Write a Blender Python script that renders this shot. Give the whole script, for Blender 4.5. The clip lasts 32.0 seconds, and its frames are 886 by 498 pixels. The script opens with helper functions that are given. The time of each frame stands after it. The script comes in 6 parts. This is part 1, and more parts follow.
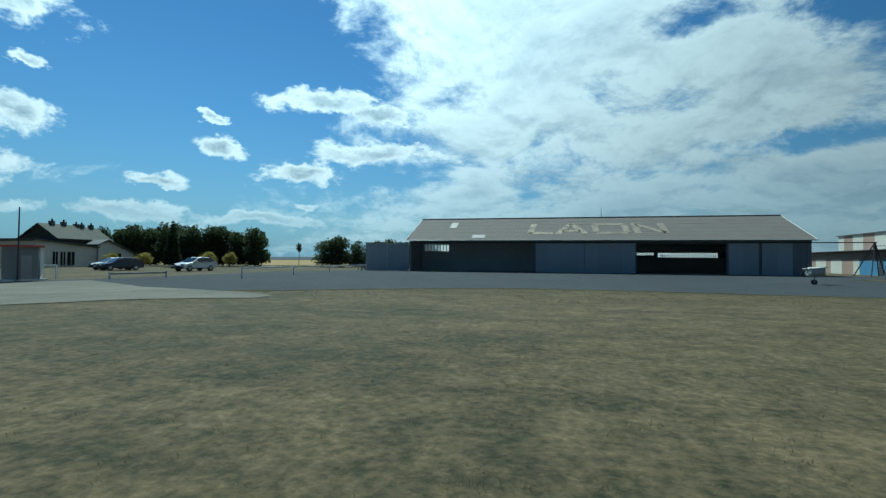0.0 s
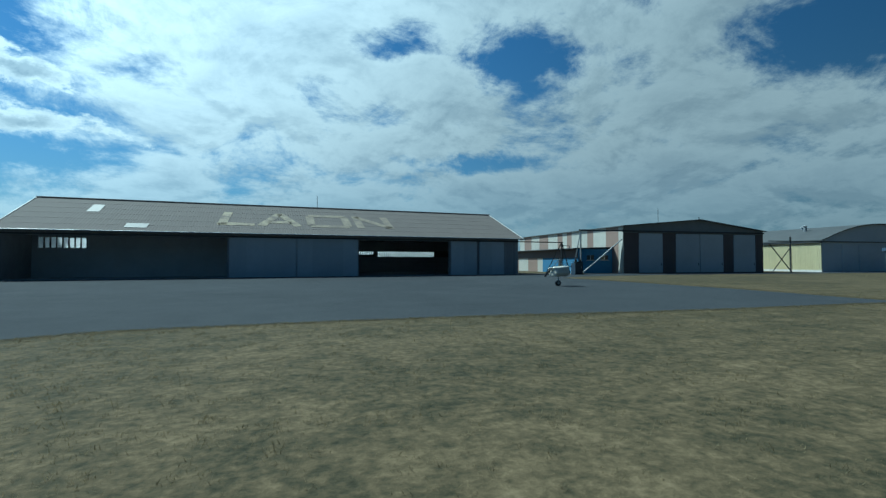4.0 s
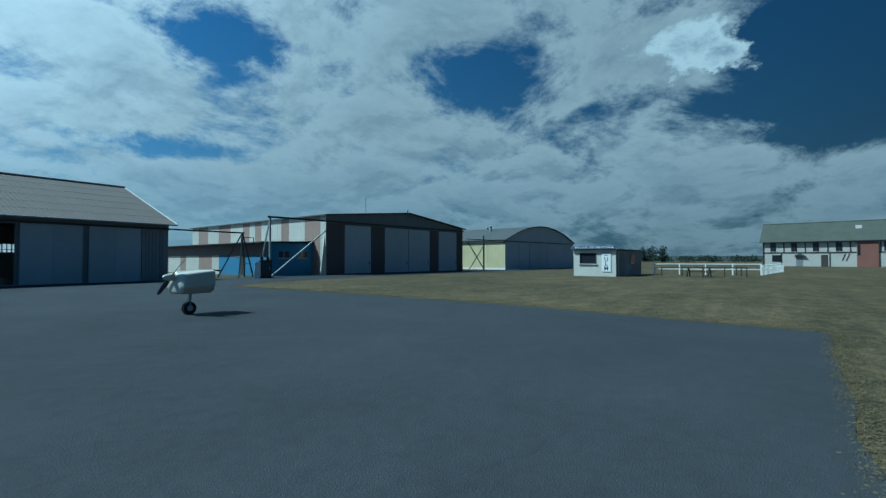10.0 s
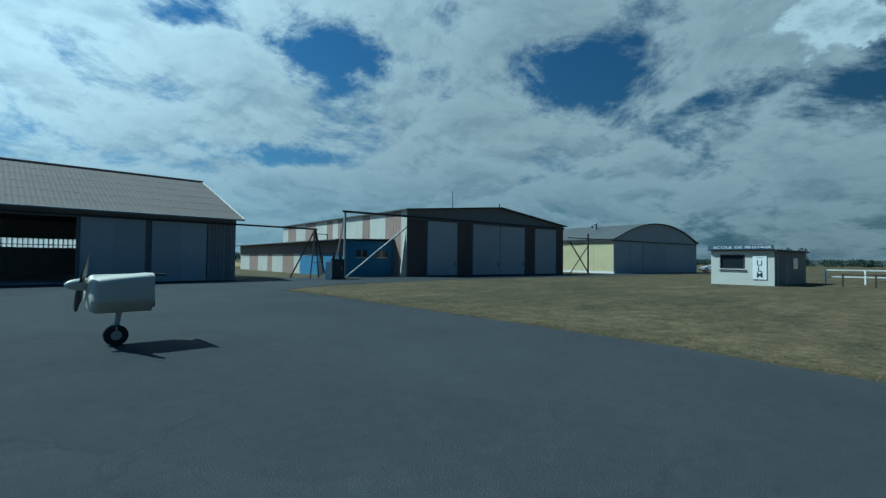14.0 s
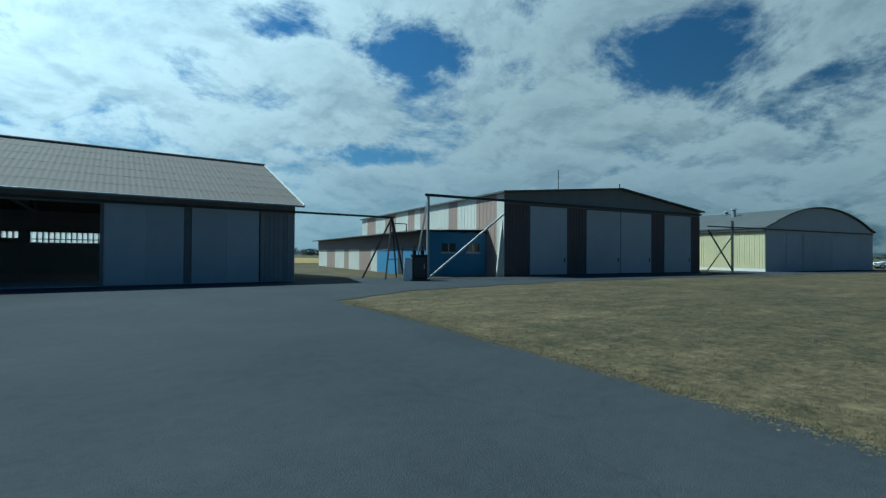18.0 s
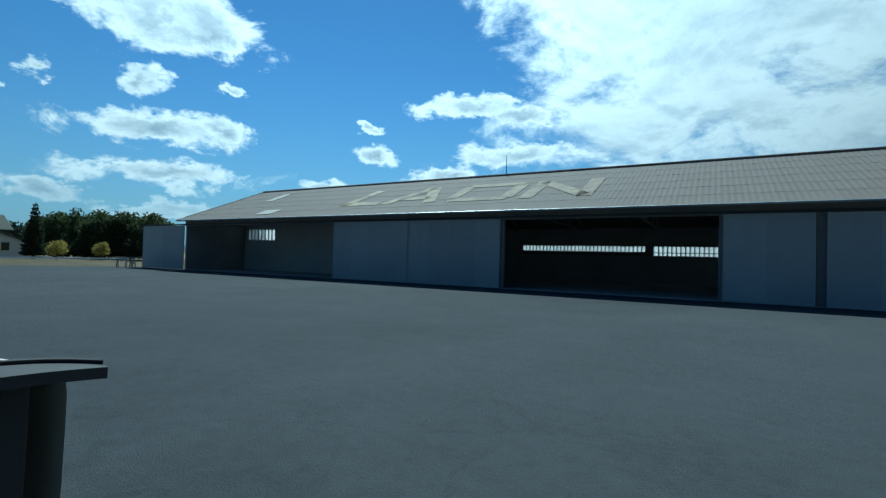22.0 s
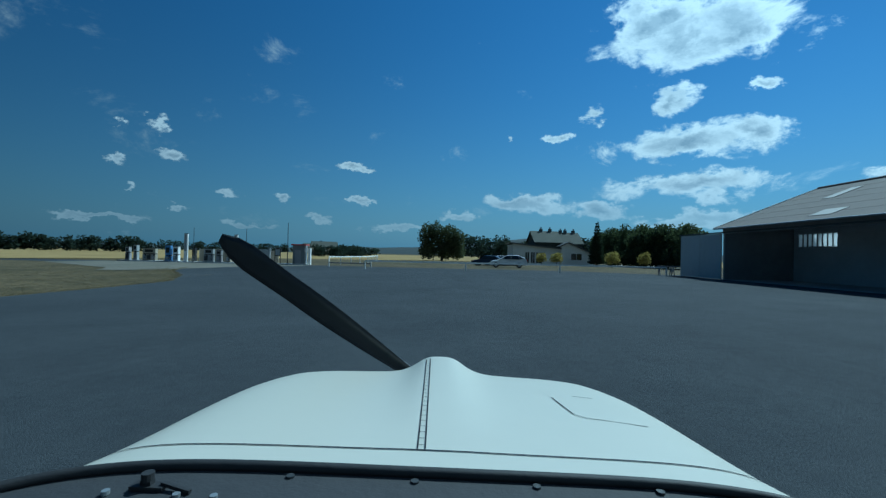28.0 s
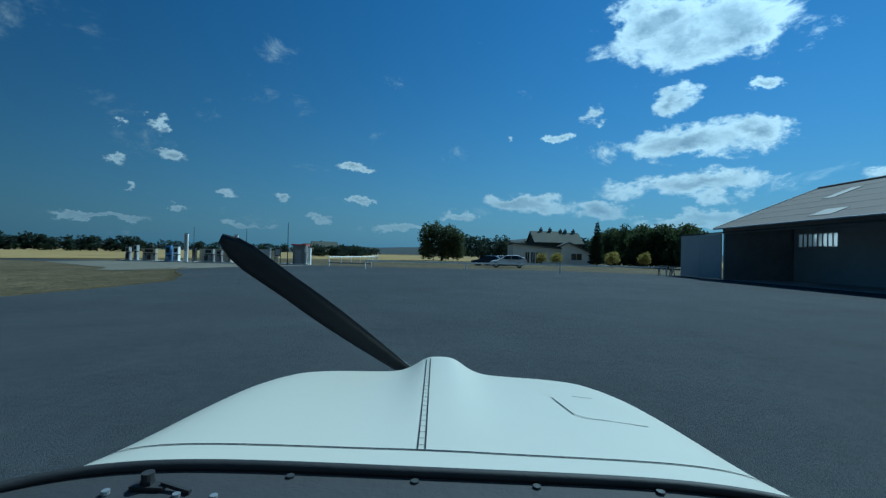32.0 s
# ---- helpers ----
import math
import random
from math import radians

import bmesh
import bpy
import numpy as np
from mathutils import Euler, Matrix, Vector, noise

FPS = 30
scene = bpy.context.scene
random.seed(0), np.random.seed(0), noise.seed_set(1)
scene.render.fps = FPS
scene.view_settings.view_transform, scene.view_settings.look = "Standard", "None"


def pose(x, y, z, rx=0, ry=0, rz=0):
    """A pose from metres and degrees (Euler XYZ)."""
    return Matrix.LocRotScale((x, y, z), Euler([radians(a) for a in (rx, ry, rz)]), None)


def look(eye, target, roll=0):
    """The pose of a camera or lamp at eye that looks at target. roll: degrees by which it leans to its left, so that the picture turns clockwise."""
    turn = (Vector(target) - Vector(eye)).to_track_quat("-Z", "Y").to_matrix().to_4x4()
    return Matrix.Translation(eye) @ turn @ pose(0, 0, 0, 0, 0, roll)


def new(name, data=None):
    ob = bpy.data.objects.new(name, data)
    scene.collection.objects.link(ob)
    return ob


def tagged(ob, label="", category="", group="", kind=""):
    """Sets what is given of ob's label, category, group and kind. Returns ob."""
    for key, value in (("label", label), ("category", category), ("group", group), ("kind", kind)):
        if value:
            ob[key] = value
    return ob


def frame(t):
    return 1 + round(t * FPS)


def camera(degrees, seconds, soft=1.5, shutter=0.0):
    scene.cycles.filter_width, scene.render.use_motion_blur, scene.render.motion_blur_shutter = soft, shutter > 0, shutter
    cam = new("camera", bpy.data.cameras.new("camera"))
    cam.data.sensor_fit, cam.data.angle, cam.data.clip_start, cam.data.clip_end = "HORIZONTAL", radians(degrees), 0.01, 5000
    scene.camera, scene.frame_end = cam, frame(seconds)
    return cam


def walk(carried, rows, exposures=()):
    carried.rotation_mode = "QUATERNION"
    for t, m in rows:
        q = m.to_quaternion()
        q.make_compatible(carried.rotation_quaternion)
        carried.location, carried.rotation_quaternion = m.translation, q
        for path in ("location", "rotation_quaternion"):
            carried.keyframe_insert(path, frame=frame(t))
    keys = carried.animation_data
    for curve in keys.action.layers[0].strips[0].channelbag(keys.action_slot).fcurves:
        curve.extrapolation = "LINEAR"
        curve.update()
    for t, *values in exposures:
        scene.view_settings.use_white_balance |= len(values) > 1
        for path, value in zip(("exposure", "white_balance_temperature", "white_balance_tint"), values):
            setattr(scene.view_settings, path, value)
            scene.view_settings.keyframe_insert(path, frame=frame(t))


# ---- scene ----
# The taxiing camera: seconds, x, y, heading (degrees to the right of +y), pitch, roll
EYE = 1.5
PATH = [
    (0, 18.38, -59.95, -12.86, 1.35, 0.45),
    (0.5, 18.32, -58.04, -10.44, 1.72, 1.17),
    (1, 18.30, -56.22, -6.66, 1.36, 1.01),
    (1.5, 18.28, -54.53, -2.76, 1.81, 0.74),
    (2, 18.34, -52.93, 2.37, 0.71, 0.33),
    (2.5, 18.50, -51.40, 7.47, 1.86, 0.22),
    (3, 18.70, -49.78, 12.6, 1.24, 0.39),
    (3.5, 18.95, -48.15, 16.9, 1.41, 0.28),
    (4, 19.24, -46.65, 21.5, 1.53, -0.01),
    (4.5, 19.67, -45.13, 27.2, 1.61, 0.39),
    (6.5, 23.12, -40.79, 42.92, 1.45, -0.03),
    (7, 24.02, -39.75, 46.27, 1.78, 0.72),
    (7.5, 24.98, -38.81, 49.06, 1.50, -0.26),
    (8, 25.87, -38.03, 51.24, 3.06, -0.91),
    (8.5, 26.72, -37.34, 52.66, 2.85, -0.98),
    (9, 27.53, -36.73, 53.37, 3.12, -1.58),
    (9.5, 28.45, -36.13, 55.05, 2.24, -1.04),
    (10, 29.32, -35.51, 56.84, 1.31, -0.07),
    (10.5, 30.06, -34.98, 57.53, 0.39, 0.82),
    (11, 30.74, -34.63, 56.63, 0.45, 0.89),
    (11.5, 31.30, -34.35, 54.62, 0.94, 0.76),
    (12, 31.92, -34.02, 52.61, 0.75, 0.69),
    (12.5, 32.57, -33.61, 50.17, 0.94, 0.53),
    (13, 33.23, -33.13, 48.56, 1.04, 0.54),
    (13.5, 33.93, -32.64, 47.19, 0.72, 0.40),
    (14, 34.57, -32.10, 45.06, 1.36, 0.59),
    (14.5, 35.25, -31.45, 42.52, 1.06, 0.59),
    (15, 35.87, -30.72, 40.17, 1.38, 0.44),
    (15.5, 36.51, -29.90, 37.38, 1.17, 0.54),
    (17.5, 38.68, -25.90, 34.70, 0.99, 0.28),
    (18, 39.12, -25.20, 34.96, 0.70, 0.35),
    (18.5, 39.48, -24.56, 34.28, 1.12, 0.67),
    (19, 39.70, -24.05, 30.79, 0.92, 0.66),
    (19.5, 39.80, -23.60, 24.44, 0.50, 0.93),
    (20, 39.74, -23.39, 14.11, 0.82, 1.25),
    (20.5, 39.48, -23.17, 2.88, 0.52, 1.30),
    (21, 39.15, -22.97, -8.42, 0.97, 1.39),
    (21.5, 38.69, -22.83, -18.57, 1.18, 1.60),
    (22, 38.28, -22.68, -30.02, 1.20, 1.55),
    (22.5, 37.82, -22.59, -41.11, 1.10, 1.53),
    (23, 37.33, -22.60, -50.27, 1.01, 1.58),
    (23.5, 37.33, -22.60, -59.93, 1.04, 1.67),
    (24, 37.33, -22.60, -68.01, 1.02, 1.58),
    (24.5, 37.33, -22.60, -75.00, 0.74, 1.46),
    (25, 37.33, -22.60, -80.04, 0.83, 1.39),
    (25.5, 37.33, -22.60, -84.24, 0.91, 1.39),
    (26, 37.33, -22.60, -86.82, 0.81, 1.39),
    (26.5, 37.33, -22.60, -88.88, 0.78, 1.33),
    (28.5, 37.33, -22.60, -89.34, 0.65, 1.36),
    (29, 37.33, -22.60, -89.34, 0.65, 1.36),
    (29.5, 37.33, -22.60, -89.34, 0.65, 1.36),
    (30, 37.33, -22.60, -89.34, 0.65, 1.36),
    (30.5, 37.33, -22.60, -89.34, 0.65, 1.36),
    (31, 37.33, -22.60, -89.34, 0.65, 1.36),
    (31.5, 37.33, -22.60, -89.34, 0.65, 1.36),
    (32, 37.33, -22.60, -89.34, 0.65, 1.36),
]
cam = camera(87.0, 32.0, soft=1.35)


def taxi_pose(x, y, h, p, r):
    a, b = radians(h), radians(p)
    return look((x, y, EYE), (x + 10 * math.sin(a) * math.cos(b), y + 10 * math.cos(a) * math.cos(b), EYE + 10 * math.sin(b)), r)


walk(cam, [(t, taxi_pose(x, y, h, p, r)) for t, x, y, h, p, r in PATH],
     [(0, 0.27, 5250, -15), (2, 0.24, 5050, -15), (4, 0.24, 4950, -16), (7, 0.22, 4700, -16), (9, 0.2, 4600, -17), (12, 0.17, 4650, -17), (14, 0.2, 4800, -17), (18, 0.33, 4950, -16), (19, 0.36, 4850, -16),
      (21, 0.4, 4950, -16), (23, 0.2, 5000, -15), (24, 0.06, 4800, -16), (25, 0.0, 4650, -16), (26, -0.02, 4530, -16), (32, -0.06, 4500, -16)])

# ---- sky and sun ----
SUN_AZ, SUN_EL = -38.0, 50.0      # heading of the sun to the right of +y, and its height


def heading(az, el):
    a, e = radians(az), radians(el)
    return Vector((math.sin(a) * math.cos(e), math.cos(a) * math.cos(e), math.sin(e)))


world = bpy.data.worlds.new("sky")
scene.world = world
world.use_nodes = True
wn, wl = world.node_tree.nodes, world.node_tree.links
wn.clear()


def wmath(op, a, b=None):
    n = wn.new("ShaderNodeMath")
    n.operation = op
    for i, v in enumerate((a, b)):
        if v is None:
            continue
        if isinstance(v, (int, float)):
            n.inputs[i].default_value = v
        else:
            wl.new(v, n.inputs[i])
    return n.outputs[0]


sky = wn.new("ShaderNodeTexSky")
sky.sky_type = "NISHITA"
sky.sun_disc = False
sky.sun_elevation = radians(SUN_EL)
sky.sun_rotation = radians(SUN_AZ)
sky.air_density, sky.dust_density, sky.ozone_density = 1.0, 0.05, 4.0
coords = wn.new("ShaderNodeTexCoord")
way = coords.outputs["Generated"]
sep = wn.new("ShaderNodeSeparateXYZ")
wl.new(way, sep.inputs[0])
height = wmath("MAXIMUM", sep.outputs[2], 0.0)
low = wmath("ADD", height, 0.30)
flat = wn.new("ShaderNodeCombineXYZ")
wl.new(wmath("DIVIDE", sep.outputs[0], low), flat.inputs[0])
wl.new(wmath("DIVIDE", sep.outputs[1], low), flat.inputs[1])


def wnoise(vec, scale, detail, rough, distort=0.0):
    n = wn.new("ShaderNodeTexNoise")
    wl.new(vec, n.inputs["Vector"])
    n.inputs["Scale"].default_value, n.inputs["Detail"].default_value = scale, detail
    n.inputs["Roughness"].default_value, n.inputs["Distortion"].default_value = rough, distort
    return n.outputs[0]


def shifted(vec, target, share):
    """vec moved a share of the way towards target."""
    n = wn.new("ShaderNodeMixRGB")
    n.inputs[0].default_value = share
    wl.new(vec, n.inputs[1])
    n.inputs[2].default_value = (*target, 1)
    return n.outputs[0]


SUN_WAY = heading(SUN_AZ, SUN_EL)
SUN_FLAT = (SUN_WAY.x / (SUN_WAY.z + 0.30), SUN_WAY.y / (SUN_WAY.z + 0.30), 0.0)
puffs = wnoise(flat.outputs[0], 2.4, 12.0, 0.64, 0.25)
puffs_sunward = wnoise(shifted(flat.outputs[0], SUN_FLAT, 0.05), 2.4, 8.0, 0.62, 0.25)
tall = wn.new("ShaderNodeVectorMath")
tall.operation = "MULTIPLY"
wl.new(way, tall.inputs[0])
tall.inputs[1].default_value = (1, 1, 1.7)
fine = wnoise(tall.outputs[0], 10.0, 12.0, 0.66, 0.3)
fine_sunward = wnoise(shifted(tall.outputs[0], SUN_WAY * 1.3, 0.03), 10.0, 7.0, 0.62, 0.3)
# broad cloud cover over the hangars with a few gaps: heading, height, half width, half height (degrees), weight
COVER = [(8, 36, 46, 38, 0.44), (48, 16, 60, 46, 0.41), (-10, 17, 16, 13, 0.34), (82, 22.5, 11, 7, 0.46), (20, 5, 66, 40, 0.40), (84, 5, 44, 15, 0.37)]
GAPS = [(31, 23, 10, 8, 0.44), (62, 20.5, 14, 8, 0.34), (100, 19, 15, 12, 0.6), (86, 15.5, 10, 3.4, 0.24), (15.5, 25.3, 10, 3.2, 0.24), (24.4, 11.6, 16, 2.2, 0.24), (0.5, 11.4, 9, 2.6, 0.22),
        (76, 16, 8, 5, 0.20), (-37, 23, 24, 16, 0.32), (116, 24, 27, 25, 0.6), (45, 30, 9, 6, 0.16), (-22, 9.8, 13, 2.0, 0.18), (6, 20, 7, 4, 0.14)]
# single cumulus clouds: heading, height, half width, half height
CUMULUS = [(-61.0, 23.4, 9.4, 4.2), (-65.0, 25.2, 4.5, 2.6), (-57, 22.2, 4.5, 2.2), (-63.4, 17.4, 2.6, 1.6), (-62.5, 12.6, 9.2, 2.0), (-56.5, 13.3, 4, 1.5), (-61, 7.9, 9.2, 1.6),
           (-78.5, 6.3, 6.2, 1.1), (-72.2, 16.4, 2.3, 1.0), (-75.8, 14.2, 1.7, 0.9), (-80.7, 14.0, 0.8, 0.6), (-55, 17.6, 1.4, 0.8), (-38.5, 12.3, 4.0, 1.3), (-39, 15.4, 1.8, 0.7),
           (-45, 8.3, 3.6, 0.9), (-28, 18.0, 7.6, 1.9), (-19.5, 17.0, 6, 1.6), (-20, 12.6, 8.5, 2.0), (-30, 10.0, 5, 1.4), (-29, 6.6, 3.2, 0.8), (-33, 4.6, 9, 1.0),
           (-47, 4.6, 6, 1.3), (-60, 4.6, 8, 1.2), (-71, 5.3, 3.5, 1.2), (-100.2, 9.9, 2.7, 0.75), (-108, 5.6, 1.3, 0.45), (-99.5, 5.9, 1.3, 0.45), (-103.5, 4.1, 1.6, 0.5),
           (-124.2, 12.5, 1.0, 0.9), (-121.1, 12.6, 1.4, 1.2), (-125.3, 8.7, 1.5, 0.7), (-119.1, 9.5, 1.9, 1.0), (-114.9, 6.1, 1.9, 0.5), (-119.4, 4.4, 0.9, 0.45), (-123.2, 5.9, 1.2, 0.4),
           (-126, 2.9, 5, 0.4), (-112, 3.2, 4, 0.35), (-88, 4.6, 3, 0.7), (-96, 3.2, 4, 0.5), (84.8, 22.2, 5.6, 3.0), (88, 21, 3.2, 2.2)]


def ragged(vec, rows):
    """vec stirred by noise: scale and reach, row by row."""
    for scale, reach in rows:
        n = wn.new("ShaderNodeTexNoise")
        wl.new(tall.outputs[0], n.inputs["Vector"])
        n.inputs["Scale"].default_value, n.inputs["Detail"].default_value, n.inputs["Roughness"].default_value = scale, 8.0, 0.62
        k = wn.new("ShaderNodeVectorMath")
        k.operation = "MULTIPLY_ADD"
        wl.new(n.outputs["Color"], k.inputs[0])
        k.inputs[1].default_value = (reach, reach, reach * 0.6)
        k.inputs[2].default_value = (-reach / 2, -reach / 2, -reach * 0.3)
        a = wn.new("ShaderNodeVectorMath")
        wl.new(vec, a.inputs[0])
        wl.new(k.outputs[0], a.inputs[1])
        vec = a.outputs[0]
    return vec


stirred = ragged(way, [(7.0, 0.13), (24.0, 0.06)])


def oval(az, el, wide, high):
    """How far a way in the sky lies from the middle of an oval, in its half widths."""
    m = wn.new("ShaderNodeMapping")
    m.vector_type = "TEXTURE"
    wl.new(stirred, m.inputs["Vector"])
    m.inputs["Location"].default_value = heading(az, el)
    m.inputs["Rotation"].default_value = (radians(el), 0, radians(-az))
    m.inputs["Scale"].default_value = (radians(wide), radians(wide), radians(high))
    ln = wn.new("ShaderNodeVectorMath")
    ln.operation = "LENGTH"
    wl.new(m.outputs[0], ln.inputs[0])
    return ln.outputs["Value"]


def blobs(rows, plateau):
    total = None
    for az, el, wide, high, weight in rows:
        m = wn.new("ShaderNodeMapRange")
        m.interpolation_type = "SMOOTHSTEP"
        wl.new(oval(az, el, wide, high), m.inputs[0])
        m.inputs[1].default_value, m.inputs[2].default_value = plateau, 1.0
        m.inputs[3].default_value, m.inputs[4].default_value = weight, 0.0
        total = m.outputs[0] if total is None else wmath("MAXIMUM", total, m.outputs[0])
    return total


wisps = wnoise(tall.outputs[0], 5.2, 14.0, 0.70, 0.6)
cover = wmath("SUBTRACT", wmath("ADD", wmath("ADD", wmath("MULTIPLY", puffs, 0.95), wmath("MULTIPLY", wisps, 0.75)), blobs(COVER, 0.35)), wmath("ADD", blobs(GAPS, 0.0), 0.46))
nearest = None
for row in CUMULUS:
    d = oval(*row)
    nearest = d if nearest is None else wmath("MINIMUM", nearest, d)
inside = wmath("MAXIMUM", wmath("SUBTRACT", 1.0, nearest), -2.0)
cumulus = wmath("ADD", inside, wmath("MULTIPLY", wmath("SUBTRACT", fine, 0.5), 2.2))


def ramp(v, a, b):
    m = wn.new("ShaderNodeMapRange")
    m.interpolation_type = "SMOOTHSTEP"
    wl.new(v, m.inputs[0])
    m.inputs[1].default_value, m.inputs[2].default_value = a, b
    return m.outputs[0]


cover_mask, cumulus_mask = ramp(cover, 0.50, 0.76), wmath("MULTIPLY", ramp(cumulus, 0.02, 0.42), wmath("ADD", wmath("MULTIPLY", ramp(height, 0.03, 0.17), 0.55), 0.45))
clear_low = wmath("ADD", wmath("MULTIPLY", ramp(height, 0.0, 0.26), 0.44), 0.52)      # distance turns the low clouds blue
mask = wmath("MAXIMUM", wmath("MULTIPLY", cover_mask, clear_low), cumulus_mask)
# the sides turned away from the sun and the thick middles are grey
cover_grey = wmath("ADD", wmath("MULTIPLY", ramp(wmath("SUBTRACT", puffs_sunward, puffs), -0.05, 0.12), 0.46), wmath("MULTIPLY", ramp(cover, 0.72, 1.02), 0.34))
cumulus_grey = wmath("ADD", wmath("MULTIPLY", ramp(wmath("SUBTRACT", fine_sunward, fine), -0.05, 0.12), 0.34), wmath("MULTIPLY", ramp(cumulus, 0.42, 0.95), 0.72))
grey = wmath("ADD", wmath("MULTIPLY", cover_grey, wmath("SUBTRACT", 1.0, cumulus_mask)), wmath("MULTIPLY", cumulus_grey, cumulus_mask))
tone = wn.new("ShaderNodeMixRGB")
tone.inputs[1].default_value, tone.inputs[2].default_value = (0.93, 0.98, 1.0, 1), (0.38, 0.46, 0.54, 1)
wl.new(wmath("MINIMUM", grey, 1.0), tone.inputs[0])
bright = wn.new("ShaderNodeBackground")
wl.new(tone.outputs[0], bright.inputs[0])
toward = wn.new("ShaderNodeVectorMath")
toward.operation = "DOT_PRODUCT"
wl.new(way, toward.inputs[0])
toward.inputs[1].default_value = SUN_WAY
glow = wmath("POWER", wmath("MAXIMUM", toward.outputs["Value"], 0.0), 3.0)
cover_light = wmath("ADD", wmath("MULTIPLY", glow, 1.06), 0.33)
cumulus_light = wmath("ADD", wmath("MULTIPLY", glow, 0.66), 0.48)
wl.new(wmath("ADD", wmath("MULTIPLY", cover_light, wmath("SUBTRACT", 1.0, cumulus_mask)), wmath("MULTIPLY", cumulus_light, cumulus_mask)), bright.inputs[1])
blue = wn.new("ShaderNodeBackground")
deep = wn.new("ShaderNodeHueSaturation")
deep.inputs["Saturation"].default_value = 1.15
wl.new(sky.outputs[0], deep.inputs["Color"])
haze = wn.new("ShaderNodeMixRGB")
wl.new(wmath("POWER", wmath("SUBTRACT", 1.0, height), 6.5), haze.inputs[0])
wl.new(deep.outputs[0], haze.inputs[1])
haze.inputs[2].default_value = (2.6, 4.5, 6.0, 1)
wl.new(haze.outputs[0], blue.inputs[0])
# the clear sky is deeper away from the sun
side = wn.new("ShaderNodeMapRange")
wl.new(toward.outputs["Value"], side.inputs[0])
side.inputs[1].default_value, side.inputs[2].default_value = -0.3, 0.85
side.inputs[3].default_value, side.inputs[4].default_value = 0.0145, 0.068
wl.new(side.outputs[0], blue.inputs[1])
both = wn.new("ShaderNodeMixShader")
wl.new(mask, both.inputs[0])
wl.new(blue.outputs[0], both.inputs[1])
wl.new(bright.outputs[0], both.inputs[2])
wout = wn.new("ShaderNodeOutputWorld")
wl.new(both.outputs[0], wout.inputs[0])

sun = new("sun", bpy.data.lights.new("sun", "SUN"))
sun.data.energy, sun.data.angle, sun.data.color = 4.2, radians(0.5), (1.0, 0.95, 0.86)
sun.matrix_world = look(heading(SUN_AZ, SUN_EL) * 200, (0, 0, 0))

# ---- materials ----


def material(name, color, rough=0.8, metal=0.0, other=None, grain=8.0, patch=0.6, amount=0.35, bump=0.15, spread=0.0, wave=None):
    """A surface with fine grain and broad stains; spread varies it from piece to piece, wave = (scale, depth) ribs along local x."""
    m = bpy.data.materials.new(name)
    m.use_nodes = True
    n, l = m.node_tree.nodes, m.node_tree.links
    b = n["Principled BSDF"]
    b.inputs["Roughness"].default_value, b.inputs["Metallic"].default_value = rough, metal
    tc = n.new("ShaderNodeTexCoord")
    other = other or tuple(c * 0.62 for c in color)

    def noise_at(scale, detail):
        t = n.new("ShaderNodeTexNoise")
        t.inputs["Scale"].default_value, t.inputs["Detail"].default_value, t.inputs["Roughness"].default_value = scale, detail, 0.62
        l.new(tc.outputs["Object"], t.inputs["Vector"])
        return t.outputs[0]

    g, p = noise_at(grain, 6), noise_at(patch, 5)
    add = n.new("ShaderNodeMath")
    add.operation = "MULTIPLY_ADD"
    l.new(g, add.inputs[0])
    add.inputs[1].default_value = 0.5
    half = n.new("ShaderNodeMath")
    half.operation = "MULTIPLY"
    l.new(p, half.inputs[0])
    half.inputs[1].default_value = 0.9
    l.new(half.outputs[0], add.inputs[2])
    rng = n.new("ShaderNodeMapRange")
    l.new(add.outputs[0], rng.inputs[0])
    rng.inputs[1].default_value, rng.inputs[2].default_value = 0.5, 0.95
    rng.inputs[3].default_value, rng.inputs[4].default_value = 0.0, amount * 2
    mix = n.new("ShaderNodeMixRGB")
    mix.inputs[1].default_value, mix.inputs[2].default_value = (*color, 1), (*other, 1)
    l.new(rng.outputs[0], mix.inputs[0])
    out = mix.outputs[0]
    if spread:
        info = n.new("ShaderNodeObjectInfo")
        hsv = n.new("ShaderNodeHueSaturation")
        sc = n.new("ShaderNodeMapRange")
        l.new(info.outputs["Random"], sc.inputs[0])
        sc.inputs[3].default_value, sc.inputs[4].default_value = 1 - spread, 1 + spread
        l.new(sc.outputs[0], hsv.inputs["Value"])
        l.new(out, hsv.inputs["Color"])
        out = hsv.outputs[0]
    l.new(out, b.inputs["Base Color"])
    bp = n.new("ShaderNodeBump")
    bp.inputs["Strength"].default_value, bp.inputs["Distance"].default_value = bump, 0.03
    l.new(g, bp.inputs["Height"])
    last = bp
    if wave:
        sx = n.new("ShaderNodeSeparateXYZ")
        l.new(tc.outputs["Object"], sx.inputs[0])
        s1 = n.new("ShaderNodeMath")
        s1.operation = "MULTIPLY"
        l.new(sx.outputs[0], s1.inputs[0])
        s1.inputs[1].default_value = wave[0]
        s2 = n.new("ShaderNodeMath")
        s2.operation = "SINE"
        l.new(s1.outputs[0], s2.inputs[0])
        b2 = n.new("ShaderNodeBump")
        b2.inputs["Strength"].default_value, b2.inputs["Distance"].default_value = 1.0, wave[1]
        l.new(s2.outputs[0], b2.inputs["Height"])
        l.new(bp.outputs[0], b2.inputs["Normal"])
        last = b2
    l.new(last.outputs[0], b.inputs["Normal"])
    return m


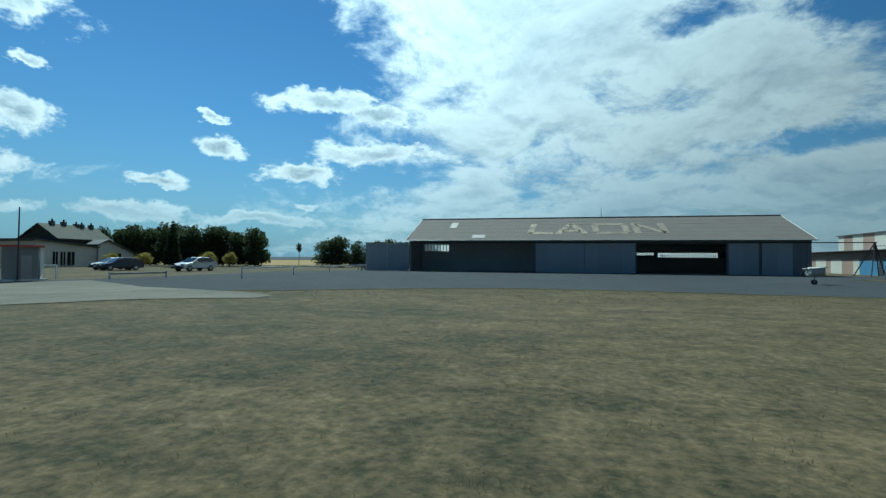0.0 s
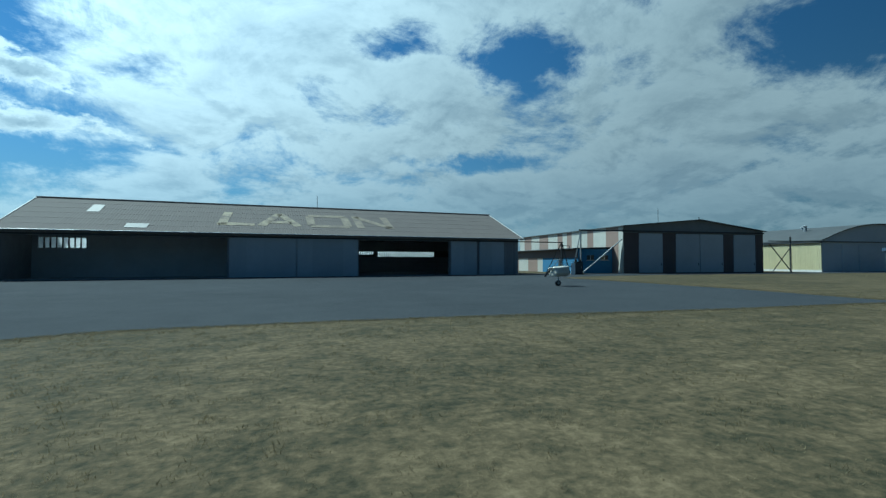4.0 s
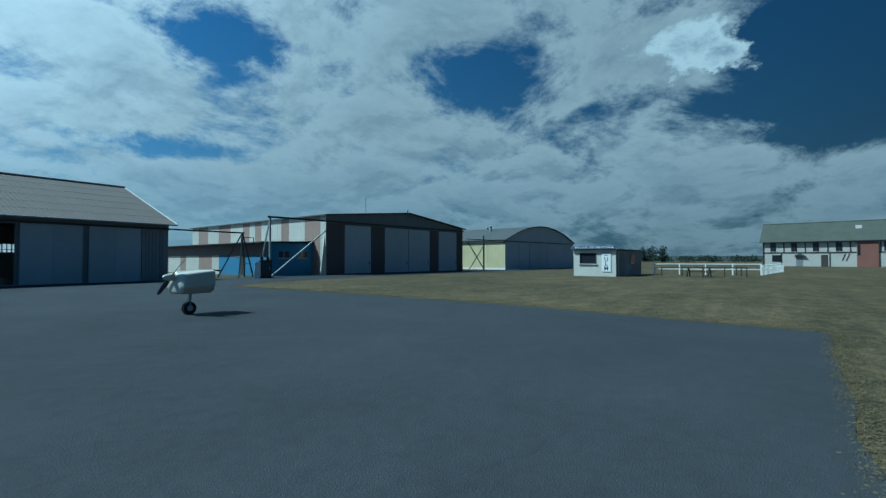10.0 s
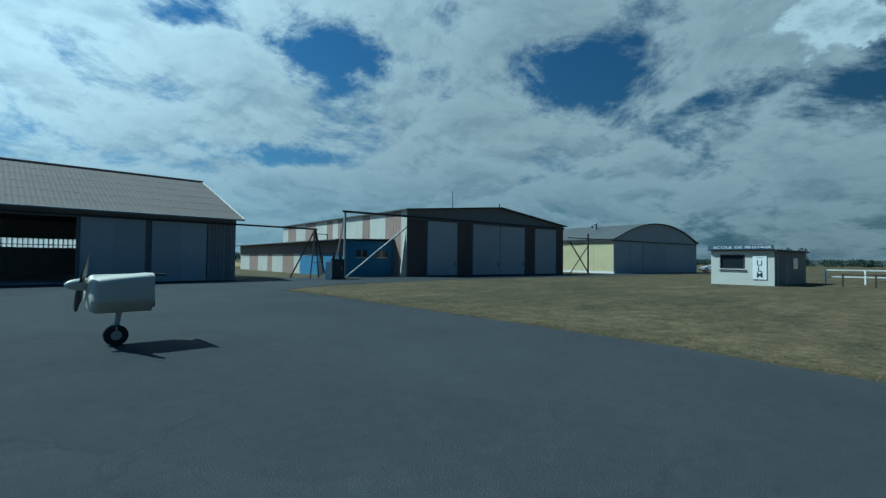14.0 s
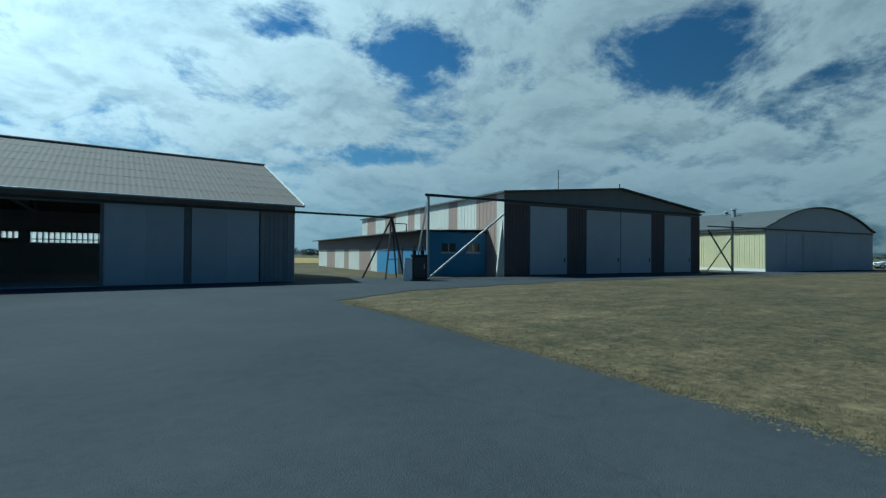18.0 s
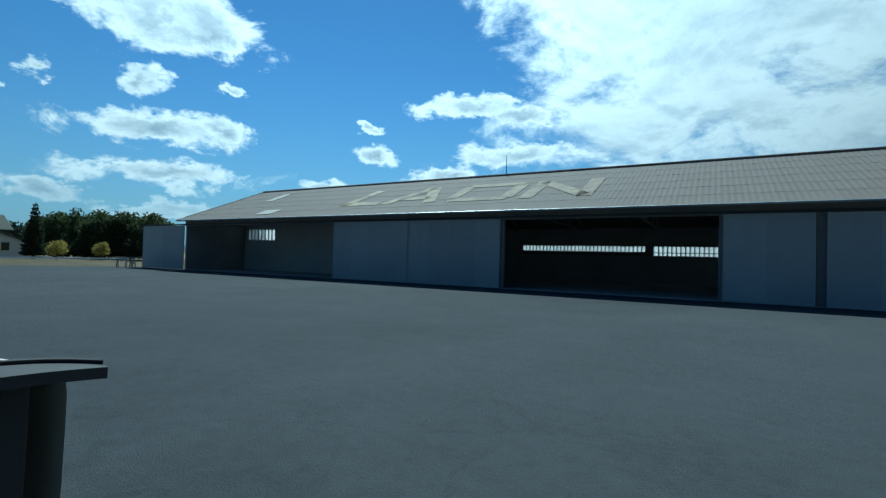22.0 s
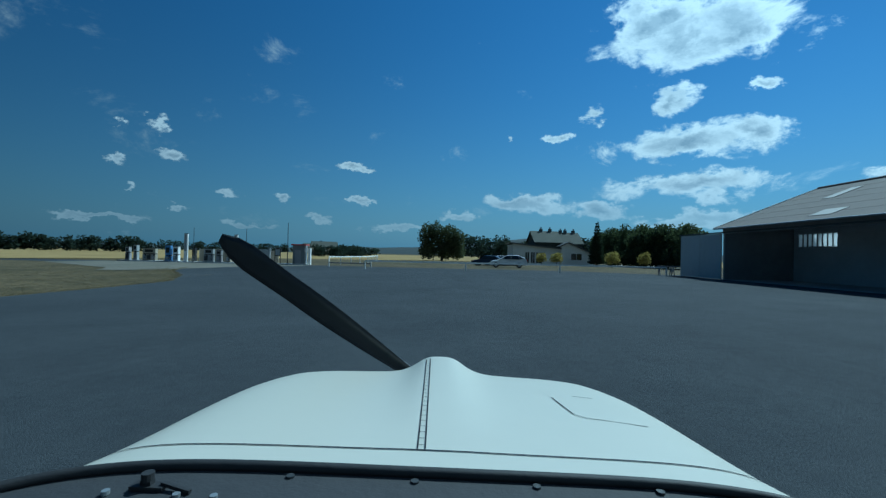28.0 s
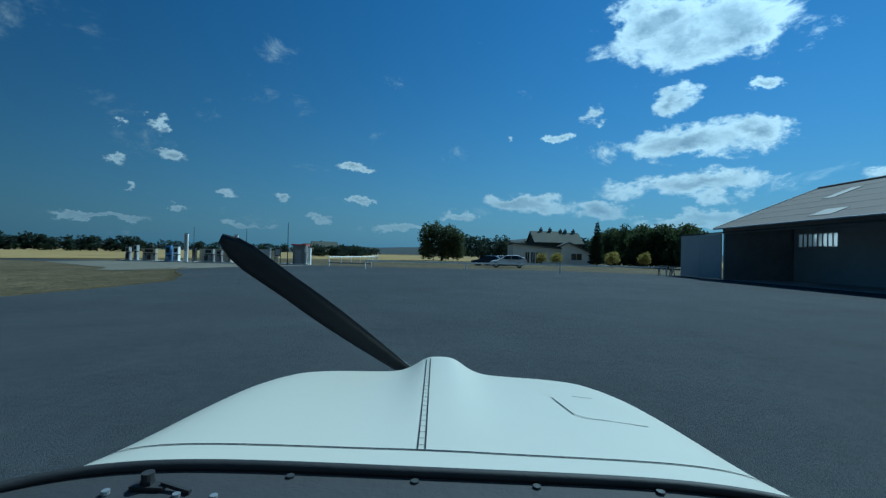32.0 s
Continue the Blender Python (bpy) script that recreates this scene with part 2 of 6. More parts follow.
def ground_material(name, stops, scales, bump=0.4, streak=0.0, slabs=0.0):
    """Ground of several colours mixed by noise at several scales, with mowing streaks or repaired slabs and cracks."""
    m = bpy.data.materials.new(name)
    m.use_nodes = True
    n, l = m.node_tree.nodes, m.node_tree.links
    b = n["Principled BSDF"]
    b.inputs["Roughness"].default_value = 0.95
    b.inputs["Specular IOR Level"].default_value = 0.15
    tc = n.new("ShaderNodeTexCoord")
    total = None

    def plus(v):
        nonlocal total
        if total is None:
            total = v
            return
        a = n.new("ShaderNodeMath")
        l.new(total, a.inputs[0])
        l.new(v, a.inputs[1])
        total = a.outputs[0]

    def times(v, k, less=0.0):
        a = n.new("ShaderNodeMath")
        a.operation = "MULTIPLY_ADD"
        l.new(v, a.inputs[0])
        a.inputs[1].default_value, a.inputs[2].default_value = k, -less
        return a.outputs[0]

    for scale, share in scales:
        t = n.new("ShaderNodeTexNoise")
        t.inputs["Scale"].default_value, t.inputs["Detail"].default_value, t.inputs["Roughness"].default_value = scale, 6, 0.65
        l.new(tc.outputs["Object"], t.inputs["Vector"])
        plus(times(t.outputs[0], share * 1.0))
        last = t
    even = sum(share for _, share in scales) / 2 - 0.5
    if streak:
        for turn, along, across in ((0.5, 0.12, 1.6), (-0.9, 0.10, 0.9)):
            mp = n.new("ShaderNodeMapping")
            mp.inputs["Rotation"].default_value = (0, 0, turn)
            mp.inputs["Scale"].default_value = (along, across, 1)
            l.new(tc.outputs["Object"], mp.inputs["Vector"])
            t = n.new("ShaderNodeTexNoise")
            t.inputs["Scale"].default_value, t.inputs["Detail"].default_value = 1.0, 4
            l.new(mp.outputs[0], t.inputs["Vector"])
            plus(times(t.outputs[0], streak * 2, streak))
    if slabs:
        mp = n.new("ShaderNodeMapping")
        mp.inputs["Rotation"].default_value = (0, 0, 0.25)
        l.new(tc.outputs["Object"], mp.inputs["Vector"])
        v = n.new("ShaderNodeTexVoronoi")
        v.distance = "CHEBYCHEV"
        v.inputs["Scale"].default_value = 0.13
        l.new(mp.outputs[0], v.inputs["Vector"])
        sp = n.new("ShaderNodeSeparateColor")
        l.new(v.outputs["Color"], sp.inputs[0])
        plus(times(sp.outputs[0], slabs, slabs / 2))
        wob = n.new("ShaderNodeTexNoise")
        wob.inputs["Scale"].default_value, wob.inputs["Detail"].default_value = 0.8, 5
        l.new(tc.outputs["Object"], wob.inputs["Vector"])
        mv = n.new("ShaderNodeMixRGB")
        mv.blend_type = "ADD"
        mv.inputs[0].default_value = 1.0
        l.new(tc.outputs["Object"], mv.inputs[1])
        l.new(wob.outputs["Color"], mv.inputs[2])
        c = n.new("ShaderNodeTexVoronoi")
        c.feature = "DISTANCE_TO_EDGE"
        c.inputs["Scale"].default_value = 0.21
        l.new(mv.outputs[0], c.inputs["Vector"])
        r = n.new("ShaderNodeMapRange")
        l.new(c.outputs["Distance"], r.inputs[0])
        r.inputs[1].default_value, r.inputs[2].default_value = 0.0, 0.006
        r.inputs[3].default_value, r.inputs[4].default_value = -0.05, 0.0
        plus(r.outputs[0])
    cr = n.new("ShaderNodeValToRGB")
    l.new(times(total, 1.0, even), cr.inputs[0])
    e = cr.color_ramp.elements
    e[0].position, e[0].color = stops[0][0], (*stops[0][1], 1)
    e[1].position, e[1].color = stops[-1][0], (*stops[-1][1], 1)
    for pos, c in stops[1:-1]:
        x = e.new(pos)
        x.color = (*c, 1)
    l.new(cr.outputs[0], b.inputs["Base Color"])
    bp = n.new("ShaderNodeBump")
    bp.inputs["Strength"].default_value, bp.inputs["Distance"].default_value = bump, 0.05
    l.new(last.outputs[0], bp.inputs["Height"])
    l.new(bp.outputs[0], b.inputs["Normal"])
    return m


GRASS = ground_material("dry_grass", [(0.36, (0.0259, 0.0274, 0.0151)), (0.45, (0.0576, 0.0504, 0.0281)), (0.53, (0.0994, 0.0778, 0.0425)), (0.62, (0.155, 0.119, 0.0662)), (0.72, (0.223, 0.173, 0.101))],
                        ((0.06, 0.22), (0.33, 0.26), (1.8, 0.40), (8.0, 0.50)), 0.5, streak=0.05)
STUBBLE = ground_material("stubble", [(0.4, (0.216, 0.152, 0.056)), (0.55, (0.296, 0.216, 0.088)), (0.7, (0.36, 0.272, 0.128))], ((0.045, 0.45), (0.35, 0.35), (1.5, 0.3)), 0.4)
ASPHALT = ground_material("asphalt", [(0.36, (0.0308, 0.035, 0.0406)), (0.50, (0.0476, 0.0525, 0.0588)), (0.60, (0.0595, 0.0651, 0.0707)), (0.74, (0.091, 0.0952, 0.0966))],
                          ((0.07, 0.32), (0.45, 0.26), (5.0, 0.22), (60.0, 0.28)), 0.5, slabs=0.05)
OLD_CONCRETE = ground_material("old_concrete", [(0.4, (0.104, 0.1, 0.08)), (0.55, (0.16, 0.148, 0.12)), (0.7, (0.224, 0.208, 0.168))], ((0.08, 0.4), (0.6, 0.3), (8.0, 0.4)), 0.2)
ROOFING = material("fibre_cement", (0.168, 0.145, 0.129), 0.9, other=(0.114, 0.0989, 0.0886), grain=5, patch=0.5, amount=0.4, bump=0.1, spread=0.04)
ROOF_PAINTS = [material("faded_paint", c, 0.9, other=(0.17, 0.145, 0.125), grain=6, patch=1.1, amount=0.6) for c in ((0.52, 0.45, 0.30), (0.46, 0.40, 0.27), (0.36, 0.31, 0.22), (0.35, 0.30, 0.215))]
CLEAR_SHEET = material("pale_sheet", (0.36, 0.345, 0.315), 0.6, grain=4, amount=0.2)
DOOR_GREY = material("grey_door_paint", (0.48, 0.50, 0.52), 0.6, other=(0.37, 0.385, 0.405), grain=3, patch=0.35, amount=0.3, bump=0.05, spread=0.06)
PARTITION = material("limed_boarding", (0.56, 0.58, 0.60), 0.85, other=(0.44, 0.455, 0.47), grain=3, patch=0.5, amount=0.35, spread=0.05)
DARK_WOOD = material("dark_boarding", (0.30, 0.295, 0.30), 0.85, other=(0.20, 0.196, 0.20), grain=4, patch=0.7, amount=0.4, spread=0.15)
DOOR_PALE = material("galvanised_door", (0.52, 0.54, 0.55), 0.5, other=(0.38, 0.40, 0.41), grain=3, patch=0.4, amount=0.3, bump=0.05, spread=0.04)
STEEL = material("dark_steel", (0.075, 0.08, 0.085), 0.55, 0.6, grain=14, amount=0.4)
PALE_STEEL = material("galvanised_steel", (0.42, 0.44, 0.45), 0.5, 0.7, grain=12, amount=0.25)
CONCRETE = material("floor_concrete", (0.42, 0.42, 0.41), 0.9, grain=4, amount=0.3)
STRIP_WINDOW = bpy.data.materials.new("translucent_panel")
STRIP_WINDOW.use_nodes = True
sw = STRIP_WINDOW.node_tree
swb = sw.nodes["Principled BSDF"]
swb.inputs["Base Color"].default_value = (0.85, 0.87, 0.88, 1)
swb.inputs["Roughness"].default_value = 0.6
swt = sw.nodes.new("ShaderNodeBsdfTranslucent")
swt.inputs[0].default_value = (0.9, 0.92, 0.93, 1)
swm = sw.nodes.new("ShaderNodeMixShader")
swm.inputs[0].default_value = 0.8
sw.links.new(swb.outputs[0], swm.inputs[1])
sw.links.new(swt.outputs[0], swm.inputs[2])
sw.links.new(swm.outputs[0], sw.nodes["Material Output"].inputs[0])
WHITE_SHEET = material("white_sheeting", (0.58, 0.56, 0.49), 0.6, other=(0.42, 0.40, 0.345), grain=3, patch=0.4, amount=0.3, spread=0.05)
BROWN_SHEET = material("brown_sheeting", (0.32, 0.225, 0.18), 0.65, other=(0.24, 0.165, 0.13), grain=3, patch=0.4, amount=0.3, spread=0.05)
DARK_BROWN = material("dark_brown_sheeting", (0.125, 0.10, 0.095), 0.7, other=(0.08, 0.066, 0.064), grain=3, patch=0.4, amount=0.3, spread=0.05)
GREY_SHEET = material("grey_sheeting", (0.21, 0.22, 0.225), 0.6, other=(0.13, 0.14, 0.15), grain=3, patch=0.5, amount=0.3, spread=0.05)
BLUE_WALL = material("blue_paint", (0.065, 0.20, 0.36), 0.7, other=(0.045, 0.13, 0.25), grain=3, patch=0.6, amount=0.35)
CREAM_SHEET = material("cream_sheeting", (0.66, 0.60, 0.36), 0.6, other=(0.5, 0.45, 0.27), grain=3, patch=0.5, amount=0.25, spread=0.04)
DARK_ROOF = material("dark_roof_sheet", (0.085, 0.09, 0.09), 0.6, other=(0.05, 0.053, 0.055), grain=4, patch=0.6, amount=0.3)
WHITE_PAINT = material("white_paint", (0.76, 0.75, 0.71), 0.6, other=(0.55, 0.53, 0.48), grain=4, patch=0.8, amount=0.25)
CABIN_PAINT = material("worn_white_paint", (0.56, 0.55, 0.49), 0.7, other=(0.42, 0.41, 0.36), grain=4, patch=0.7, amount=0.3)
FENCE_WHITE = material("fresh_white_paint", (0.87, 0.87, 0.84), 0.5, other=(0.72, 0.71, 0.67), grain=5, patch=0.8, amount=0.2)
RENDER_WALL = material("cream_render", (0.46, 0.44, 0.39), 0.9, other=(0.35, 0.33, 0.29), grain=5, patch=0.5, amount=0.3)
TIMBER = material("dark_timber", (0.055, 0.045, 0.04), 0.8, grain=10, amount=0.3)
BRICK = material("red_brick", (0.24, 0.11, 0.08), 0.9, other=(0.19, 0.085, 0.065), grain=9, patch=1.0, amount=0.4, spread=0.15)
SLATE = material("mossy_tiles", (0.075, 0.08, 0.066), 0.9, other=(0.042, 0.048, 0.036), grain=6, patch=0.5, amount=0.4, spread=0.12)
RED_TRIM = material("red_paint", (0.45, 0.06, 0.06), 0.5, grain=5, amount=0.2)
PUMP_BLUE = material("pump_blue", (0.12, 0.25, 0.50), 0.5, grain=5, amount=0.2)
PUMP_GREY = material("pump_grey", (0.36, 0.38, 0.385), 0.55, grain=5, amount=0.3)
BLACK = material("black_rubber", (0.02, 0.02, 0.022), 0.7, grain=10, amount=0.2)
SIGN_WHITE = material("sign_white", (0.78, 0.78, 0.76), 0.5, grain=4, amount=0.1)
CAR_WHITE = material("white_car_paint", (0.75, 0.76, 0.77), 0.25, grain=3, amount=0.05, bump=0.0)
CAR_DARK = material("dark_blue_car_paint", (0.035, 0.045, 0.075), 0.25, grain=3, amount=0.1, bump=0.0)
ALLOY = material("alloy", (0.5, 0.5, 0.5), 0.35, 0.9, grain=6, amount=0.2)
LAMP_RED = material("tail_lamp", (0.4, 0.02, 0.02), 0.3, grain=6, amount=0.1)
GLASS = bpy.data.materials.new("window_glass")
GLASS.use_nodes = True
gb = GLASS.node_tree.nodes["Principled BSDF"]
gb.inputs["Base Color"].default_value, gb.inputs["Roughness"].default_value = (0.02, 0.025, 0.03, 1), 0.06
gb.inputs["Specular IOR Level"].default_value = 0.6
BARK = material("bark", (0.10, 0.08, 0.06), 0.95, grain=8, amount=0.4, bump=0.4)
COWL_WHITE = material("white_aircraft_paint", (0.546, 0.527, 0.452), 0.38, other=(0.46, 0.441, 0.374), grain=5, patch=1.5, amount=0.12, bump=0.02)
COWL_SEAM = material("panel_gap", (0.012, 0.012, 0.018), 0.95, grain=10, amount=0.2)
GLARE_GREY = material("glareshield_vinyl", (0.035, 0.036, 0.04), 0.8, grain=20, amount=0.3)
PROP_BLACK = material("propeller_paint", (0.022, 0.025, 0.03), 0.45, other=(0.05, 0.05, 0.05), grain=6, amount=0.3)


def leaf_material(name, a, b):
    m = bpy.data.materials.new(name)
    m.use_nodes = True
    n, l = m.node_tree.nodes, m.node_tree.links
    bs = n["Principled BSDF"]
    bs.inputs["Roughness"].default_value = 0.7
    bs.inputs["Specular IOR Level"].default_value = 0.2
    geo = n.new("ShaderNodeNewGeometry")
    mix = n.new("ShaderNodeMixRGB")
    mix.inputs[1].default_value, mix.inputs[2].default_value = (*a, 1), (*b, 1)
    l.new(geo.outputs["Random Per Island"], mix.inputs[0])
    l.new(mix.outputs[0], bs.inputs["Base Color"])
    tr = n.new("ShaderNodeBsdfTranslucent")
    l.new(mix.outputs[0], tr.inputs[0])
    blend = n.new("ShaderNodeMixShader")
    blend.inputs[0].default_value = 0.4
    l.new(bs.outputs[0], blend.inputs[1])
    l.new(tr.outputs[0], blend.inputs[2])
    l.new(blend.outputs[0], n["Material Output"].inputs[0])
    return m


LEAF_DARK = leaf_material("dark_foliage", (0.045, 0.062, 0.030), (0.095, 0.118, 0.052))
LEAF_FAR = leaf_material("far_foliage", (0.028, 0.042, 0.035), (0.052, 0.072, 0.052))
LEAF_GREY = leaf_material("grey_green_foliage", (0.05, 0.065, 0.035), (0.11, 0.125, 0.065))
LEAF_GOLD = leaf_material("golden_foliage", (0.22, 0.19, 0.05), (0.42, 0.36, 0.11))
LEAF_FIR = leaf_material("fir_needles", (0.022, 0.034, 0.02), (0.045, 0.06, 0.032))

# ---- building helpers ----


def box(bm, x0, y0, z0, x1, y1, z1):
    v = [bm.verts.new(p) for p in ((x0, y0, z0), (x1, y0, z0), (x1, y1, z0), (x0, y1, z0), (x0, y0, z1), (x1, y0, z1), (x1, y1, z1), (x0, y1, z1))]
    for f in ((3, 2, 1, 0), (4, 5, 6, 7), (0, 1, 5, 4), (1, 2, 6, 5), (2, 3, 7, 6), (3, 0, 4, 7)):
        bm.faces.new([v[i] for i in f])
    return bm


def bar(bm, a, b, w, d=None):
    """A square bar from a to b."""
    a, b = Vector(a), Vector(b)
    t = (b - a).normalized()
    s = t.cross(Vector((0, 0, 1)))
    s = s.normalized() if s.length > 1e-4 else Vector((1, 0, 0))
    u = s.cross(t).normalized()
    d = d or w
    v = [bm.verts.new(p + s * i * w / 2 + u * j * d / 2) for p in (a, b) for i, j in ((-1, -1), (1, -1), (1, 1), (-1, 1))]
    for f in ((3, 2, 1, 0), (4, 5, 6, 7), (0, 1, 5, 4), (1, 2, 6, 5), (2, 3, 7, 6), (3, 0, 4, 7)):
        bm.faces.new([v[i] for i in f])
    return bm


def tube(bm, a, b, r0, r1=None, n=8, caps=True):
    a, b = Vector(a), Vector(b)
    r1 = r0 if r1 is None else r1
    t = (b - a).normalized()
    s = t.cross(Vector((0, 0, 1)))
    s = s.normalized() if s.length > 1e-4 else Vector((1, 0, 0))
    u = t.cross(s)
    rings = [[bm.verts.new(p + (s * math.cos(k * math.tau / n) + u * math.sin(k * math.tau / n)) * r) for k in range(n)] for p, r in ((a, r0), (b, r1))]
    for k in range(n):
        bm.faces.new((rings[0][k], rings[0][(k + 1) % n], rings[1][(k + 1) % n], rings[1][k]))
    if caps:
        bm.faces.new(rings[0][::-1])
        bm.faces.new(rings[1])
    return bm


def prism(bm, outline, y0, y1):
    """An outline in x and z, drawn out from y0 to y1."""
    a = [bm.verts.new((x, y0, z)) for x, z in outline]
    b = [bm.verts.new((x, y1, z)) for x, z in outline]
    n = len(a)
    for k in range(n):
        bm.faces.new((a[k], a[(k + 1) % n], b[(k + 1) % n], b[k]))
    bm.faces.new(a[::-1])
    bm.faces.new(b)
    return bm


def part(name, bm, mat, parent=None, label="", smooth=False):
    bmesh.ops.recalc_face_normals(bm, faces=bm.faces)
    me = bpy.data.meshes.new(name)
    bm.to_mesh(me)
    bm.free()
    if smooth:
        for p in me.polygons:
            p.use_smooth = True
    me.materials.append(mat)
    ob = new(name, me)
    if parent is not None:
        ob.parent = parent
    if label:
        ob["label"] = label
    return ob


def piece(name, mesh, parent, m):
    ob = new(name, mesh)
    ob.parent = parent
    ob.matrix_basis = m
    return ob


def thing(name, m, label, category, group="", kind=""):
    ob = new(name)
    ob.matrix_world = m
    return tagged(ob, label, category, group, kind)


def B():
    return bmesh.new()

# ---- ground ----
from mathutils.geometry import tessellate_polygon


def sheet(name, rings, z, mat, label, category, kind="structure", step=None):
    bm = B()
    vs = [bm.verts.new((x, y, z)) for x, y in rings]
    for tri in tessellate_polygon([[v.co for v in vs]]):
        a, b, c = (vs[i] for i in tri)
        flip = (b.co - a.co).cross(c.co - a.co).z < 0
        bm.faces.new((a, c, b) if flip else (a, b, c))
    ob = part(name, bm, mat)
    return tagged(ob, label, category, kind=kind)


def ground_sheet():
    """One sheet of grass to the horizon, finer near the hangars."""
    bm = B()
    cuts = [-3000, -1200, -500, -250] + list(range(-150, 211, 12)) + [300, 500, 1200, 3000]
    grid = [[bm.verts.new((x, y, 0.0)) for y in cuts] for x in cuts]
    for row in grid:
        for v in row:
            far = max(0, math.hypot(v.co.x - 30, v.co.y + 20) - 60)
            v.co.z = -0.004 - 0.10 * min(far / 40, 1) * abs(noise.noise(v.co * 0.03))
    for i in range(len(cuts) - 1):
        for j in range(len(cuts) - 1):
            bm.faces.new((grid[i][j], grid[i + 1][j], grid[i + 1][j + 1], grid[i][j + 1]))
    return tagged(part("ground", bm, GRASS), "dry sunburnt grass of a flat airfield", "ground", kind="structure")


ground_sheet()


def wobbly(points, amount, step, seed):
    """A closed outline with ragged edges."""
    out = []
    for k, (a, b) in enumerate(zip(points, points[1:] + points[:1])):
        a, b = Vector(a), Vector(b)
        n = max(1, int((b - a).length / step))
        side = Vector((-(b - a).y, (b - a).x)).normalized()
        for i in range(n):
            p = a.lerp(b, i / n)
            out.append(p + side * amount * noise.noise(Vector((p.x * 0.7, p.y * 0.7, seed))) * (1 if i else 0.3))
    return [(p.x, p.y) for p in out]


APRON = [(47.3, 3.0), (47.0, -3.0), (46.0, -7.5), (44.9, -11.5), (44.8, -15), (44.4, -20), (43.9, -25), (43.4, -29.3), (42.4, -33.5), (41.6, -36.9), (38, -36.6), (34, -36.3), (30, -35.9), (26, -35.2),
         (21, -34.7), (16, -34.7), (11, -37.0), (6, -40.2), (0, -42.5), (-4, -47), (-6, -56), (-8, -66), (-13, -66), (-13, -38), (-12, -30), (-12.5, -20), (-13, -10), (-9.5, -3), (-7.5, 3.0)]
sheet("road", wobbly(APRON, 0.22, 0.5, 3.0), 0.006, ASPHALT, "dark patched asphalt apron in front of the hangars", "apron")
sheet("pavement", wobbly([(44.6, -11.2), (49, -8.6), (60, -7.2), (83, -9.5), (116, -14), (127, -15.5), (127, -10), (114, -9.6), (83, -4.2), (61, -1.6), (50, 2.6), (46, 2.8)], 0.3, 0.8, 5.0),
      0.012, ASPHALT, "worn asphalt taxi track along the hangar doors", "track")
sheet("concrete_pad", wobbly([(7.5, -43.0), (4.5, -41.4), (-2, -40.0), (-11, -35.3), (-11.5, -57), (-5, -58), (1, -50), (4, -46), (7.5, -44.2)], 0.3, 1.0, 7.0), 0.016, OLD_CONCRETE,
      "pale worn concrete slab by the fuel pumps", "pad")
sheet("stubble_field", wobbly([(-330, -330), (60, -150), (10, -78), (-8, -69), (-46, -54), (-60, -28), (-80, 0), (-80, 26), (-32, 38), (20, 42), (95, 52), (95, 420), (-420, 420)], 3, 12, 9.0),
      0.05, STUBBLE, "golden harvested stubble field", "field")

# a pale worn verge and loose tufts along the apron's grass edge
STRAW = leaf_material("straw", (0.104, 0.088, 0.0464), (0.272, 0.22, 0.12))
VERGE = ground_material("bleached_verge", [(0.36, (0.075, 0.0622, 0.0353)), (0.52, (0.128, 0.104, 0.06)), (0.68, (0.225, 0.188, 0.116))], ((0.6, 0.35), (4.0, 0.35), (22.0, 0.30)), 0.1)
EDGE = [Vector(p) for p in APRON[3:19]]


def edge_spots(count, rng):
    """Places along the edge with the way out to the grass."""
    legs = [(a, b) for a, b in zip(EDGE, EDGE[1:])]
    for a, b in rng.choices(legs, [(b - a).length for a, b in legs], k=count):
        out = Vector((-(b - a).y, (b - a).x)).normalized()
        yield a.lerp(b, rng.random()), out


def verge_patches():
    rng = random.Random(8)
    verts, faces = [], []
    for p, out in edge_spots(11000, rng):
        c = p + out * rng.gauss(0.03, 0.10)
        r = rng.uniform(0.006, 0.02)
        i, n = len(verts), 7
        turn = rng.uniform(0, 6)
        for k in range(n):
            a = turn + k * math.tau / n
            q = r * rng.uniform(0.6, 1.15)
            verts.append((c.x + math.cos(a) * q * 1.3, c.y + math.sin(a) * q, 0.008))
        verts.append((c.x, c.y, 0.009))
        faces += [(i + k, i + (k + 1) % n, i + n) for k in range(n)]
    me = bpy.data.meshes.new("verge")
    me.from_pydata(verts, [], faces)
    me.materials.append(VERGE)
    tagged(new("verge", me), "pale bleached grass edge crumbling over the asphalt", "verge", kind="stuff")


def grass_tufts():
    rng = random.Random(5)
    verts, faces = [], []
    spots = [p + out * (rng.random() ** 3 * 9 + rng.uniform(-0.15, 0.1)) for p, out in edge_spots(15000, rng)]
    spots += [Vector((rng.uniform(10, 30), rng.uniform(-58, -35))) for _ in range(3500)]
    for p in spots:
        h = rng.uniform(0.012, 0.045)
        for _k in range(9):
            a = rng.uniform(0, math.tau)
            w = rng.uniform(0.0015, 0.004)
            dx, dy = math.cos(a) * w, math.sin(a) * w
            ox, oy = p.x + rng.uniform(-0.08, 0.08), p.y + rng.uniform(-0.08, 0.08)
            lx, ly = rng.uniform(-0.03, 0.03), rng.uniform(-0.03, 0.03)
            i = len(verts)
            verts += [(ox - dx, oy - dy, 0.0), (ox + dx, oy + dy, 0.0), (ox + lx, oy + ly, h)]
            faces.append((i, i + 1, i + 2))
    me = bpy.data.meshes.new("grass")
    me.from_pydata(verts, [], faces)
    me.materials.append(STRAW)
    tagged(new("grass", me), "short dry yellowed grass tufts", "grass", kind="stuff")


verge_patches()
grass_tufts()

